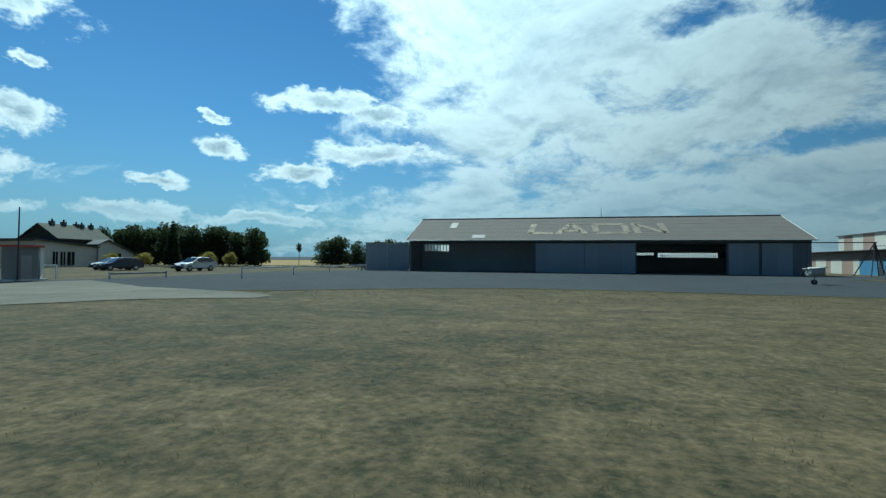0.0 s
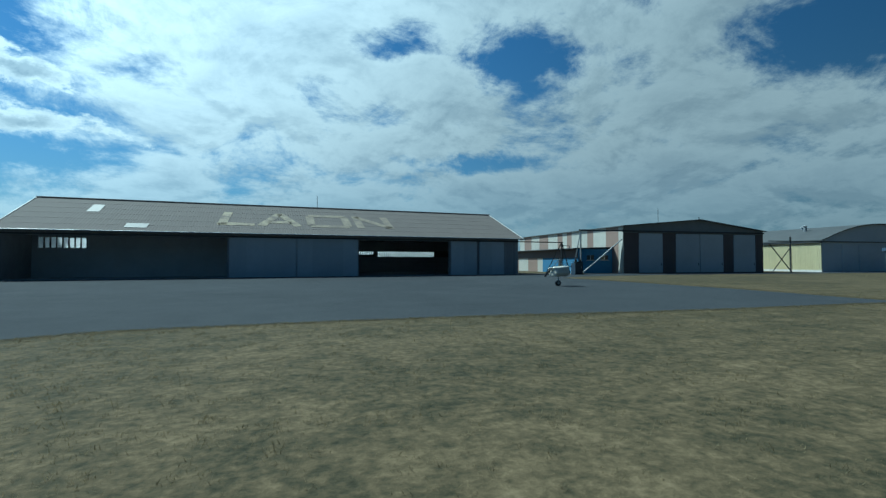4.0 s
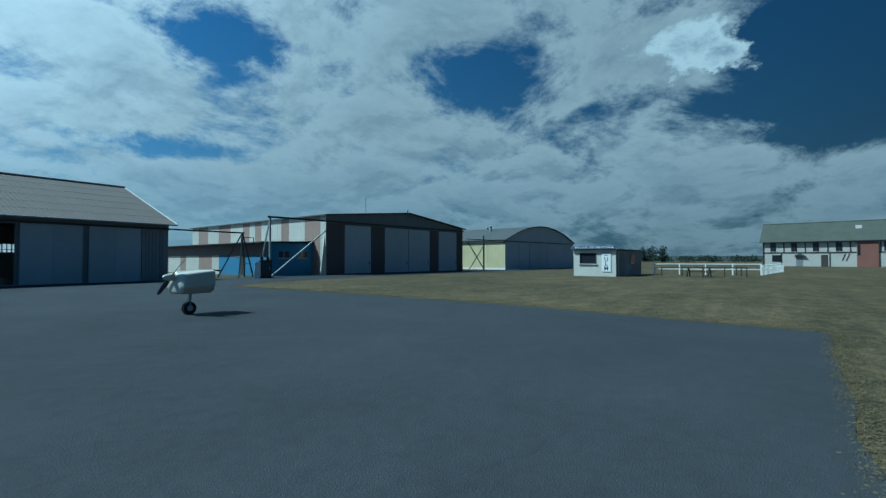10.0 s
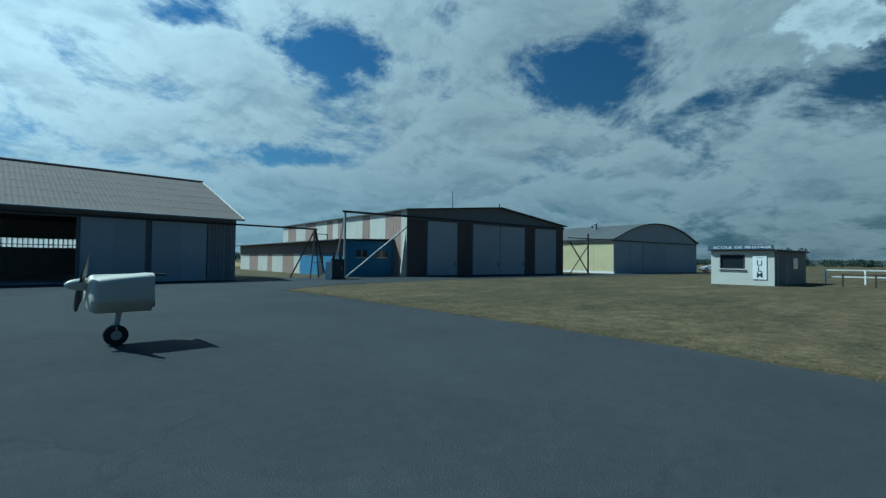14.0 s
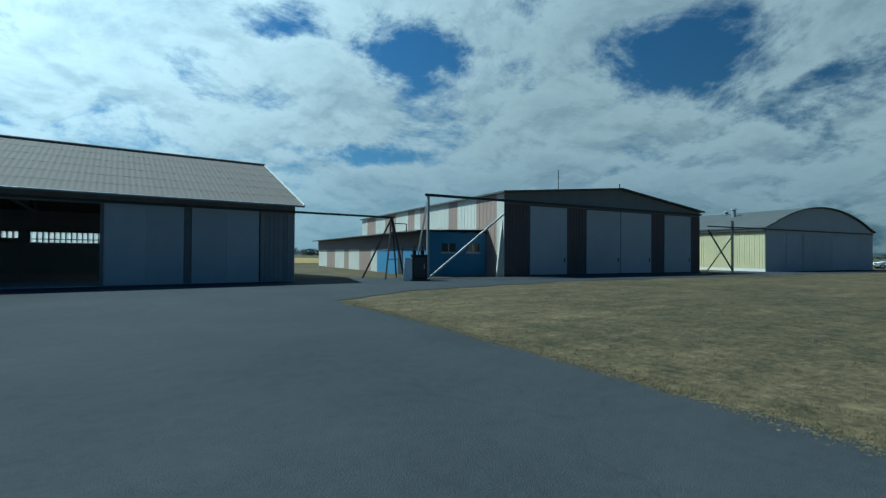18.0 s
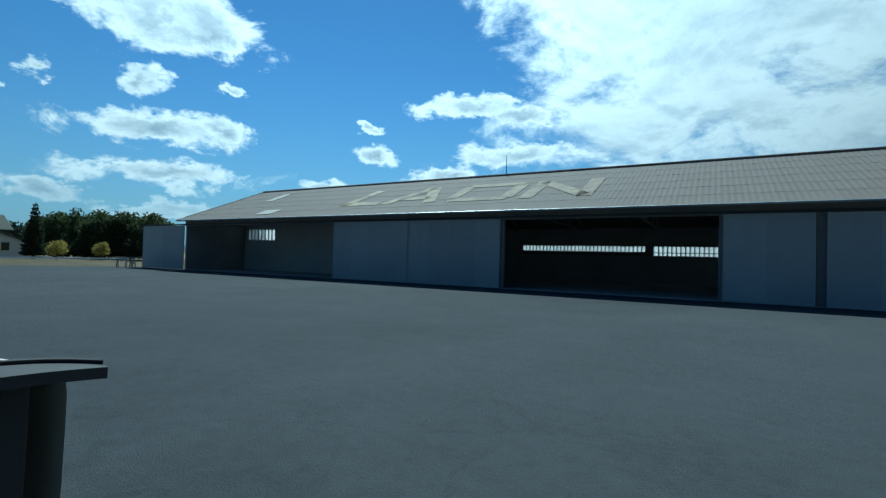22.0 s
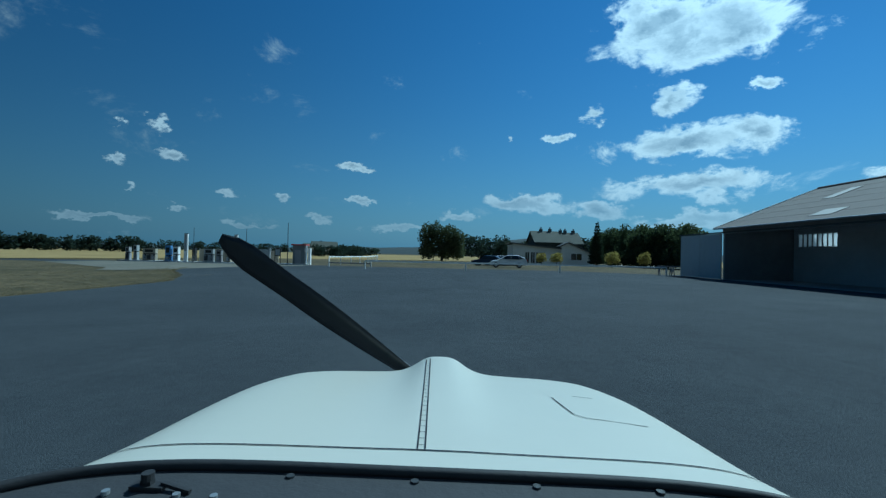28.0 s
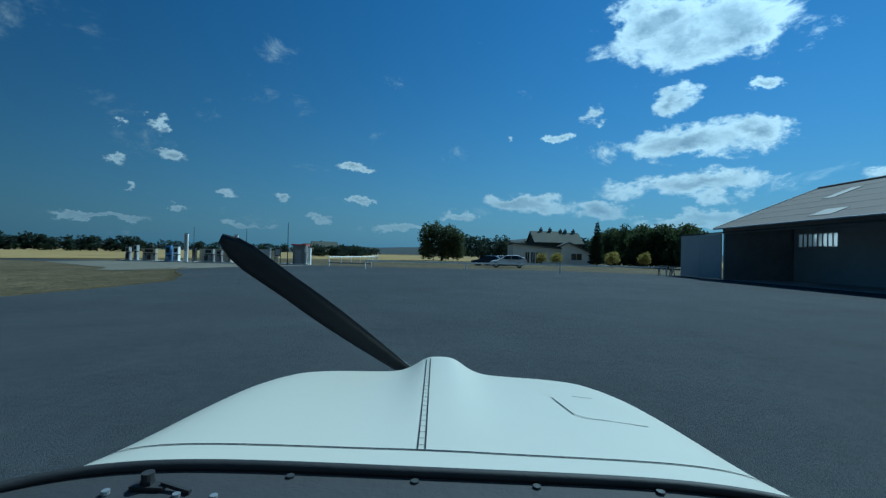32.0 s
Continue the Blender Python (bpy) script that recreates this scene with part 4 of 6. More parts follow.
def arched_hangar():
    h = thing("hangar", pose(92.1, -5.5, 0, 0, 0, -9), "arched-roof hangar with cream ribbed side wall", "hangar")
    W, D, E, P = 21.5, 24.0, 4.35, 6.8
    n = 24
    arch = [(W * k / n, E + (P - E) * (1 - (2 * k / n - 1) ** 2)) for k in range(n + 1)]
    part("front_wall", prism(B(), [(0, 0), (W, 0)] + arch[::-1], 0, 0.12), DOOR_GREY, h, "grey sheet-metal front")
    part("back_wall", prism(B(), [(0, 0), (W, 0)] + arch[::-1], D - 0.12, D), GREY_SHEET, h)
    for x0, x1 in ((3.6, 5.6), (6.6, 12.2), (12.25, 17.8)):
        part("door_leaf", box(B(), x0, -0.08, 0.05, x1, -0.01, 3.9), DOOR_GREY, h, "grey sliding door leaf")
    part("door_rail", box(B(), -9.0, -0.14, 4.2, W, -0.02, 4.3), STEEL, h)
    y = 0.0
    while y < D:
        sheet_ = part("wall_sheet", box(B(), 0.0, y, 0.3, 0.08, y + 0.996, E - 0.25), CREAM_SHEET, h)
        for k in range(4):
            part("rib", box(B(), -0.035, y + 0.06 + k * 0.25, 0.3, -0.002, y + 0.16 + k * 0.25, E - 0.25), CREAM_SHEET, sheet_)
        y += 1.0
    part("plinth", box(B(), -0.02, 0, 0, 0.1, D, 0.3), WHITE_PAINT, h)
    part("eave_band", box(B(), -0.25, 0, E - 0.25, 0.1, D, E + 0.02), STEEL, h)
    part("side_wall", box(B(), W - 0.1, 0, 0, W, D, E), CREAM_SHEET, h)
    outer = [(x if 0 < k < n else x + (-0.3 if k == 0 else 0.3), z) for k, (x, z) in enumerate(arch)]
    part("roof", prism(B(), [(x, z + 0.02) for x, z in outer] + [(x, z + 0.14) for x, z in outer[::-1]], -0.25, D + 0.25), DARK_ROOF, h, "curved dark grey metal roof")
    for x, y in ((4.5, 6), (7.0, 8.5), (9.5, 10)):
        v = part("roof_vent", tube(B(), (x, y, 5.6), (x, y, 6.9), 0.22), PALE_STEEL, h)
        part("vent_cap", tube(B(), (x, y, 6.9), (x, y, 7.05), 0.34, 0.12), PALE_STEEL, v)
    part("rail_post", bar(B(), (-5.4, -0.08, 0), (-5.4, -0.08, 4.85), 0.16), STEEL, h)
    part("brace", bar(B(), (-5.3, -0.08, 0.1), (-8.9, -0.08, 3.9), 0.1), STEEL, h)
    part("brace", bar(B(), (-5.4, -0.08, 3.4), (-6.4, 1.8, 0), 0.1), STEEL, h)
    return h


arched_hangar()

# ---- writing ----


def words(text, size, mat, parent, m, name="lettering", label="", wide=None):
    """Raised letters: they read along local x and stand up along local y of m."""
    cu = bpy.data.curves.new(name, "FONT")
    cu.body, cu.size, cu.extrude = text, size, 0.006
    cu.align_x, cu.align_y = "CENTER", "CENTER"
    cu.offset = 0.008 * size
    tmp = bpy.data.objects.new(name, cu)
    me = bpy.data.meshes.new_from_object(tmp)
    bpy.data.objects.remove(tmp)
    me.name = name
    bm = B()
    bm.from_mesh(me)
    bmesh.ops.remove_doubles(bm, verts=bm.verts, dist=0.0004)
    bm.to_mesh(me)
    bm.free()
    me.materials.clear()
    me.materials.append(mat)
    ob = new(name, me)
    ob.parent = parent
    s = 1.0
    if wide:
        xs = [v.co.x for v in me.vertices]
        s = wide / (max(xs) - min(xs))
    ob.matrix_basis = m @ Matrix.Diagonal((s, 1, 1, 1))
    if label:
        ob["label"] = label
    return ob


INK = material("dark_blue_ink", (0.02, 0.03, 0.06), 0.6, grain=8, amount=0.1)
BOARD_BLUE = material("blue_sign_board", (0.06, 0.10, 0.16), 0.6, grain=5, amount=0.2)

# ---- flying club cabin ----


def club_cabin():
    k = thing("cabin", pose(72.1, -22.0, 0, 0, 0, -95), "small white flying-club cabin, its shaded side coloured grey", "cabin")
    W, D = 3.85, 7.8
    bm = B()
    box(bm, 0, 0, 0, 0.62, 0.1, 2.35)
    box(bm, 2.08, 0, 0, W, 0.1, 2.35)
    box(bm, 0.62, 0, 0, 2.08, 0.1, 1.15)
    box(bm, 0.62, 0, 2.05, 2.08, 0.1, 2.35)
    part("front_wall", bm, CABIN_PAINT, k)
    part("side_wall", box(B(), 0, 0.1, 0, 0.1, D, 2.35), CABIN_PAINT, k)
    # right side is turned from the sun: its shade is put into the grey
    part("side_wall", box(B(), W - 0.1, 0.1, 0, W, D, 2.3), GREY_SHEET, k, "side wall coloured grey for its shade")
    part("back_wall", box(B(), 0.1, D - 0.1, 0, W - 0.1, D, 2.3), GREY_SHEET, k)
    win = part("window", box(B(), 0.66, 0.05, 1.19, 2.04, 0.07, 2.01), GLASS, k)
    bm = B()
    for a in ((0.58, -0.03, 1.11, 2.12, 0.02, 1.17), (0.58, -0.03, 2.03, 2.12, 0.02, 2.09), (0.58, -0.03, 1.17, 0.65, 0.02, 2.03), (2.05, -0.03, 1.17, 2.12, 0.02, 2.03)):
        box(bm, *a)
    part("window_frame", bm, TIMBER, win)
    part("window_sill", box(B(), 0.5, -0.12, 1.05, 2.2, -0.002, 1.108), CABIN_PAINT, win)
    for y in (0.75, 2.6):
        part("door", box(B(), W + 0.003, y, 0.08, W + 0.05, y + 0.85, 2.05), DARK_WOOD, k)
        part("door_frame", box(B(), W + 0.002, y - 0.1, 0.02, W + 0.03, y - 0.01, 2.15), CABIN_PAINT, k)
    part("side_window", box(B(), W + 0.003, 4.3, 1.1, W + 0.03, 5.5, 1.9), GLASS, k)
    bm = B()
    v = [bm.verts.new(p) for p in ((-0.15, -0.25, 2.38), (W + 0.2, -0.25, 2.33), (W + 0.2, D + 0.2, 2.33), (-0.15, D + 0.2, 2.38))]
    w = [bm.verts.new(p.co + Vector((0, 0, 0.1))) for p in v]
    bm.faces.new(v[::-1])
    bm.faces.new(w)
    for i in range(4):
        bm.faces.new((v[i], v[(i + 1) % 4], w[(i + 1) % 4], w[i]))
    part("roof", bm, DARK_ROOF, k)
    board = part("name_board", box(B(), -0.1, -0.32, 2.44, W + 0.05, -0.27, 2.72), BOARD_BLUE, k, "dark blue board with white letters")
    for text, x, wide in (("ECOLE", 0.85, 1.15), ("DE", 1.84, 0.44), ("PILOTAGE", 3.0, 1.55)):
        words(text, 0.22, SIGN_WHITE, board, pose(x, -0.325, 2.575, 90), wide=wide, label="white capital letters " + text)
    sign = part("sign", box(B(), 2.62, -0.05, 0.42, 3.42, -0.004, 1.98), SIGN_WHITE, k, "white upright sign with dark letters")
    for i, c in enumerate("ULM"):
        words(c, 0.50, INK, sign, pose(3.02, -0.055, 1.50 - i * 0.40, 90), label="dark capital letter")
    part("bar", box(B(), 2.84, -0.06, 1.85, 3.2, -0.051, 1.90), PUMP_GREY, sign)
    part("bracket", box(B(), 2.5, -0.03, 2.1, 3.5, -0.004, 2.2), PUMP_GREY, k)
    for y in (1.0, 1.5, 2.2, 2.9):
        part("roof_box", box(B(), 2.2, y, 2.45, 2.6, y + 0.35, 2.75 + 0.1 * (y > 2)), DARK_WOOD, k)


club_cabin()


def picnic_table():
    p = thing("picnic_table", pose(74.4, -32.0, 0, 0, 0, 84), "weathered dark wooden picnic table", "table")
    for i in range(4):
        part("top_plank", box(B(), -1.1, -0.4 + i * 0.2, 0.74, 1.1, -0.22 + i * 0.2, 0.79), TIMBER, p)
    for y in (-0.75, 0.6):
        part("bench_plank", box(B(), -1.1, y, 0.43, 1.1, y + 0.22, 0.47), TIMBER, p)
    for x in (-0.8, 0.8):
        part("leg", bar(B(), (x, -0.65, 0), (x, -0.15, 0.74), 0.08), TIMBER, p)
        part("leg", bar(B(), (x, 0.65, 0), (x, 0.15, 0.74), 0.08), TIMBER, p)
        part("cross_bar", box(B(), x - 0.03, -0.78, 0.38, x + 0.03, 0.82, 0.43), TIMBER, p)


picnic_table()


def rail_fence(points, label, mat, h=1.05, gap=2.6, rails=(1.0,), thick=0.11, group="white rail fences", post=0.05):
    f = thing("fence", pose(points[0][0], points[0][1], 0), label, "fence", group)
    o = Vector((*points[0], 0))
    for a, b in zip(points, points[1:]):
        a, b = Vector((*a, 0)) - o, Vector((*b, 0)) - o
        n = max(1, round((b - a).length / gap))
        for i in range(n + (1 if Vector((*points[-1], 0)) - o == b else 0)):
            p = a.lerp(b, i / n)
            part("post", box(B(), p.x - post, p.y - post, 0, p.x + post, p.y + post, h), mat, f)
        for z in rails:
            for i in range(n):
                p, q = a.lerp(b, i / n), a.lerp(b, (i + 1) / n)
                part("rail", bar(B(), (p.x, p.y, z), (q.x, q.y, z), thick, thick * 1.5), mat, f)
    return f


rail_fence([(-5.4, -1.5), (-5.9, -11.2), (-5.2, -20.0), (-4.2, -29.0)], "white painted single-rail barrier along the apron", FENCE_WHITE, 0.78, 8.8, (0.76,), 0.085)
rail_fence([(-14.6, -34.6), (-30, -32.6), (-52, -34)], "white rail fence leading off from the fuel booth", FENCE_WHITE, 0.95, 3.6, (0.92,), 0.08)
rail_fence([(80.4, -27.6), (81.6, -36.5)], "white two-rail fence beyond the cabin", FENCE_WHITE, 1.1, 2.5, (0.55, 1.05), 0.06)
rail_fence([(81.9, -36.6), (98, -39.0)], "white picket fence by the house", FENCE_WHITE, 1.0, 0.9, (0.9,), 0.03, post=0.03)
rail_fence([(75.2, -29.0), (76.6, -35.4), (80.5, -34.6)], "low dark wooden fence round the table", TIMBER, 0.85, 1.8, (0.8,), 0.035, "wooden fences")


def trestle(x, y, r):
    t = thing("barrier", pose(x, y, 0, 0, 0, r), "small dark wooden trestle barrier", "barrier", "trestles by the door")
    for s in (-0.5, 0.5):
        part("leg", bar(B(), (s, -0.35, 0), (s, 0, 0.85), 0.07), DARK_WOOD, t)
        part("leg", bar(B(), (s, 0.35, 0), (s, 0, 0.85), 0.07), DARK_WOOD, t)
    part("beam", box(B(), -0.7, -0.04, 0.8, 0.7, 0.04, 0.92), DARK_WOOD, t)


trestle(-6.1, -1.3, 78)
trestle(-6.3, 0.1, 84)


def low_barrier():
    t = thing("barrier", pose(-10.8, -31.6, 0, 0, 0, 84), "low dark barrier pole on white posts", "barrier")
    part("pole", box(B(), -2.2, -0.05, 0.3, 2.2, 0.05, 0.42), DARK_WOOD, t)
    for s in (-2.2, 2.2):
        part("post", box(B(), s - 0.05, -0.05, 0, s + 0.05, 0.05, 0.5), WHITE_PAINT, t)


low_barrier()

# ---- half-timbered house ----


def timbered_house():
    h = thing("house", pose(152.5, -38.2, 0, 0, 0, -99) @ Matrix.Diagonal((1, 1, 1.14, 1)), "long two-storey half-timbered house with a mossy tiled roof", "house")
    L, D, E, R = 31.3, 10.0, 4.75, 8.0
    part("front_wall", box(B(), 0, 0, 0, L, 0.3, E), RENDER_WALL, h)
    part("back_wall", box(B(), 0, D - 0.3, 0, L, D, E), RENDER_WALL, h)
    for x in (0, L - 0.3):
        bm = B()
        o = [(0.3, 0), (D - 0.3, 0), (D - 0.3, E), (D / 2, R - 0.15), (0.3, E)]
        a = [bm.verts.new((x, y, z)) for y, z in o]
        b = [bm.verts.new((x + 0.3, y, z)) for y, z in o]
        for k in range(5):
            bm.faces.new((a[k], a[(k + 1) % 5], b[(k + 1) % 5], b[k]))
        bm.faces.new(a[::-1])
        bm.faces.new(b)
        part("gable_wall", bm, RENDER_WALL, h)
    bm = B()
    for y0, y1 in ((-0.6, D / 2), (D + 0.6, D / 2)):
        z0 = E - 0.3
        v = [bm.verts.new(p) for p in ((-0.5, y0, z0), (L + 0.5, y0, z0), (L + 0.5, y1, R), (-0.5, y1, R))]
        w = [bm.verts.new(p.co + Vector((0, 0, 0.16))) for p in v]
        bm.faces.new(w)
        bm.faces.new(v[::-1])
        for k in range(4):
            bm.faces.new((v[k], v[(k + 1) % 4], w[(k + 1) % 4], w[k]))
    roof = part("roof", bm, SLATE, h, "dark mossy tiled roof")
    part("ridge", tube(B(), (-0.5, D / 2, R + 0.14), (L + 0.5, D / 2, R + 0.14), 0.14), SLATE, roof)
    ch = part("chimney", box(B(), L * 0.66 - 0.35, D / 2 - 0.35, R - 0.3, L * 0.66 + 0.35, D / 2 + 0.35, R + 0.95), BRICK, roof)
    part("chimney_pot", tube(B(), (L * 0.66, D / 2, R + 0.95), (L * 0.66, D / 2, R + 1.5), 0.06), STEEL, ch)
    s = (R - E + 0.3) / (D / 2 + 0.6)
    for x, w, y in ((L * 0.485, 0.95, 2.6),):
        bm = B()
        v = [bm.verts.new((xx, yy, E - 0.3 + (yy + 0.6) * s + 0.2)) for xx, yy in ((x, y), (x + w, y), (x + w, y + 0.9), (x, y + 0.9))]
        u = [bm.verts.new(p.co + Vector((0, 0, 0.08))) for p in v]
        bm.faces.new(u)
        for k in range(4):
            bm.faces.new((v[k], v[(k + 1) % 4], u[(k + 1) % 4], u[k]))
        part("skylight", bm, CLEAR_SHEET, roof, "pale roof light")
    # brick stair bay
    part("brick_bay", box(B(), L * 0.49, -0.35, 0, L * 0.59, -0.003, E - 0.25), BRICK, h, "red brick stair bay")
    part("bay_window", box(B(), L * 0.494, -0.39, 2.0, L * 0.506, -0.352, 3.9), GLASS, h)
    # timbers
    part("beam", box(B(), 0, -0.08, 2.42, L * 0.488, -0.002, 2.62), TIMBER, h)
    part("beam", box(B(), L * 0.592, -0.08, 2.42, L, -0.002, 2.62), TIMBER, h)
    part("beam", box(B(), 0, -0.08, E - 0.42, L, -0.002, E - 0.25), TIMBER, h)
    for f in (0.004, 0.12, 0.235, 0.35, 0.46, 0.60, 0.69, 0.79, 0.90, 0.994):
        part("timber_post", box(B(), L * f - 0.11, -0.06, 2.622, L * f + 0.11, -0.002, E - 0.42), TIMBER, h)
    for f in (0.004, 0.105, 0.36, 0.69, 0.79, 0.90, 0.994):
        part("timber_post", box(B(), L * f - 0.11, -0.06, 0, L * f + 0.11, -0.002, 2.42), TIMBER, h)
    for f in (0.06, 0.175, 0.29, 0.405, 0.63, 0.735, 0.845, 0.945):
        x = L * f
        w = part("window", box(B(), x - 0.5, -0.05, 2.63, x + 0.5, -0.003, 4.3), TIMBER, h, "tall dark timber window")
        for sx in (-1, 1):
            part("pane", box(B(), x + sx * 0.23 - 0.19, -0.075, 2.85, x + sx * 0.23 + 0.19, -0.052, 4.2), GLASS, w)
        part("sill", box(B(), x - 0.55, -0.14, 2.63, x + 0.55, -0.052, 2.7), RENDER_WALL, w)
    for f, hgt in ((0.08, 1.9),):
        x = L * f
        w = part("window", box(B(), x - 0.85, -0.06, 0.85, x + 0.85, -0.003, 2.1), TIMBER, h)
        for k in range(3):
            part("pane", box(B(), x - 0.78 + k * 0.53, -0.08, 0.92, x - 0.30 + k * 0.53, -0.062, 2.03), GLASS, w)
    part("porch_roof", prism(B(), [(L * 0.175, 2.0), (L * 0.235, 2.0), (L * 0.205, 2.38)], -0.6, -0.05), SLATE, h)
    part("door", box(B(), L * 0.185, -0.06, 0, L * 0.22, -0.003, 1.95), GREY_SHEET, h)
    part("door", box(B(), L * 0.315, -0.06, 0, L * 0.35, -0.003, 2.1), TIMBER, h)
    for f in (0.435, 0.455):
        part("brace", bar(B(), (L * f - 0.5, -0.05, 1.1), (L * f, -0.05, 2.3), 0.12, 0.08), TIMBER, h)
    for f in (0.64, 0.74, 0.845, 0.945):
        g = part("garage_door", box(B(), L * f - 1.15, -0.05, 0.02, L * f + 1.15, -0.003, 2.15), RENDER_WALL, h)
        for k in range(3):
            part("board", box(B(), L * f - 1.1, -0.075, 0.1 + k * 0.68, L * f + 1.1, -0.052, 0.72 + k * 0.68), RENDER_WALL, g)
    for k in range(2):
        part("downpipe", tube(B(), ((0.15, L - 0.15)[k], -0.12, 0), ((0.15, L - 0.15)[k], -0.12, E - 0.4), 0.06), STEEL, h)
    part("gutter", tube(B(), (-0.4, -0.68, E - 0.26), (L + 0.4, -0.68, E - 0.26), 0.08), STEEL, h)


timbered_house()

# ---- white bungalow and the village behind ----


def bungalow():
    h = thing("house", pose(-53.5, -7.9, 0, 0, 0, 89), "low cream bungalow with a dark shallow roof", "house")
    L, D = 9.2, 8.0
    part("front_wall", prism(B(), [(0, 0), (L, 0), (L, 3.0), (0, 3.9)], -0.25, 0), WHITE_PAINT, h)
    part("wing_wall", prism(B(), [(L, 0), (L + 6.5, 0), (L + 6.5, 2.1), (L + 1.4, 4.2), (L, 3.5)], -0.6, -0.3), WHITE_PAINT, h)
    part("end_wall", box(B(), 0, 0.002, 0, 0.25, D, 3.8), WHITE_PAINT, h)
    part("back_wall", box(B(), 0, D - 0.25, 0, L + 6.5, D, 3.0), WHITE_PAINT, h)
    part("end_wall", box(B(), L + 6.25, -0.3, 0, L + 6.5, D, 2.1), WHITE_PAINT, h)
    part("roof", prism(B(), [(-0.5, 3.95), (L + 0.1, 3.02), (L + 0.1, 3.2), (-0.5, 4.15)], -0.8, D + 0.4), DARK_ROOF, h)
    part("roof", prism(B(), [(L - 0.4, 3.4), (L + 1.4, 4.25), (L + 7.0, 1.9), (L + 7.0, 2.1), (L + 1.4, 4.47), (L - 0.4, 3.6)], -1.0, D + 0.4), DARK_ROOF, h)
    for x, wd in ((2.4, 0.7), (3.5, 0.7), (4.5, 1.1)):
        w = part("window", box(B(), x, -0.3, 0.25, x + wd, -0.252, 2.3), GLASS, h)
        part("window_frame", box(B(), x + wd / 2 - 0.04, -0.33, 0.25, x + wd / 2 + 0.04, -0.302, 2.3), WHITE_PAINT, w)
    w = part("window", box(B(), L + 2.0, -0.65, 1.0, L + 4.0, -0.602, 2.2), GLASS, h)
    part("window_frame", box(B(), L + 2.95, -0.68, 1.0, L + 3.05, -0.652, 2.2), WHITE_PAINT, w)


bungalow()


def village_house(x, y, r, L, D, E, R, wall, stacks, label):
    h = thing("house", pose(x, y, 0, 0, 0, r), label, "house", "village houses")
    part("wall", prism(B(), [(0, 0), (D, 0), (D, E), (D / 2, R), (0, E)], 0, L), wall, h)
    bm = B()
    for x0, x1 in ((-0.4, D / 2), (D + 0.4, D / 2)):
        z0 = E - 0.2
        v = [bm.verts.new(p) for p in ((x0, -0.3, z0), (x0, L + 0.3, z0), (x1, L + 0.3, R + 0.02), (x1, -0.3, R + 0.02))]
        w = [bm.verts.new(p.co + Vector((0, 0, 0.18))) for p in v]
        bm.faces.new(w)
        bm.faces.new(v[::-1])
        for k in range(4):
            bm.faces.new((v[k], v[(k + 1) % 4], w[(k + 1) % 4], w[k]))
    roof = part("roof", bm, SLATE, h)
    for s in stacks:
        part("chimney", box(B(), D / 2 - 0.4, s, R - 0.4, D / 2 + 0.3, s + 0.55, R + 0.65), DARK_ROOF, roof)
        part("chimney_pot", tube(B(), (D / 2, s + 0.28, R + 0.65), (D / 2, s + 0.28, R + 1.0), 0.13), DARK_ROOF, roof)


village_house(-62.5, -3.4, 2, 5.2, 7, 4.4, 6.6, SLATE, (1.7, 3.6), "slate-roofed village house with two chimneys")
village_house(-62.8, 2.2, 2, 3.9, 7, 4.2, 6.4, SLATE, (0.2, 1.2, 2.9), "slate-roofed village house with a row of chimneys")
village_house(-230, -95, 20, 14, 9, 4, 7, RENDER_WALL, (5,), "distant farmhouse with pale walls")
village_house(-300, -120, 30, 16, 9, 4, 7, RENDER_WALL, (5,), "distant farmhouse with pale walls")

# ---- cars ----


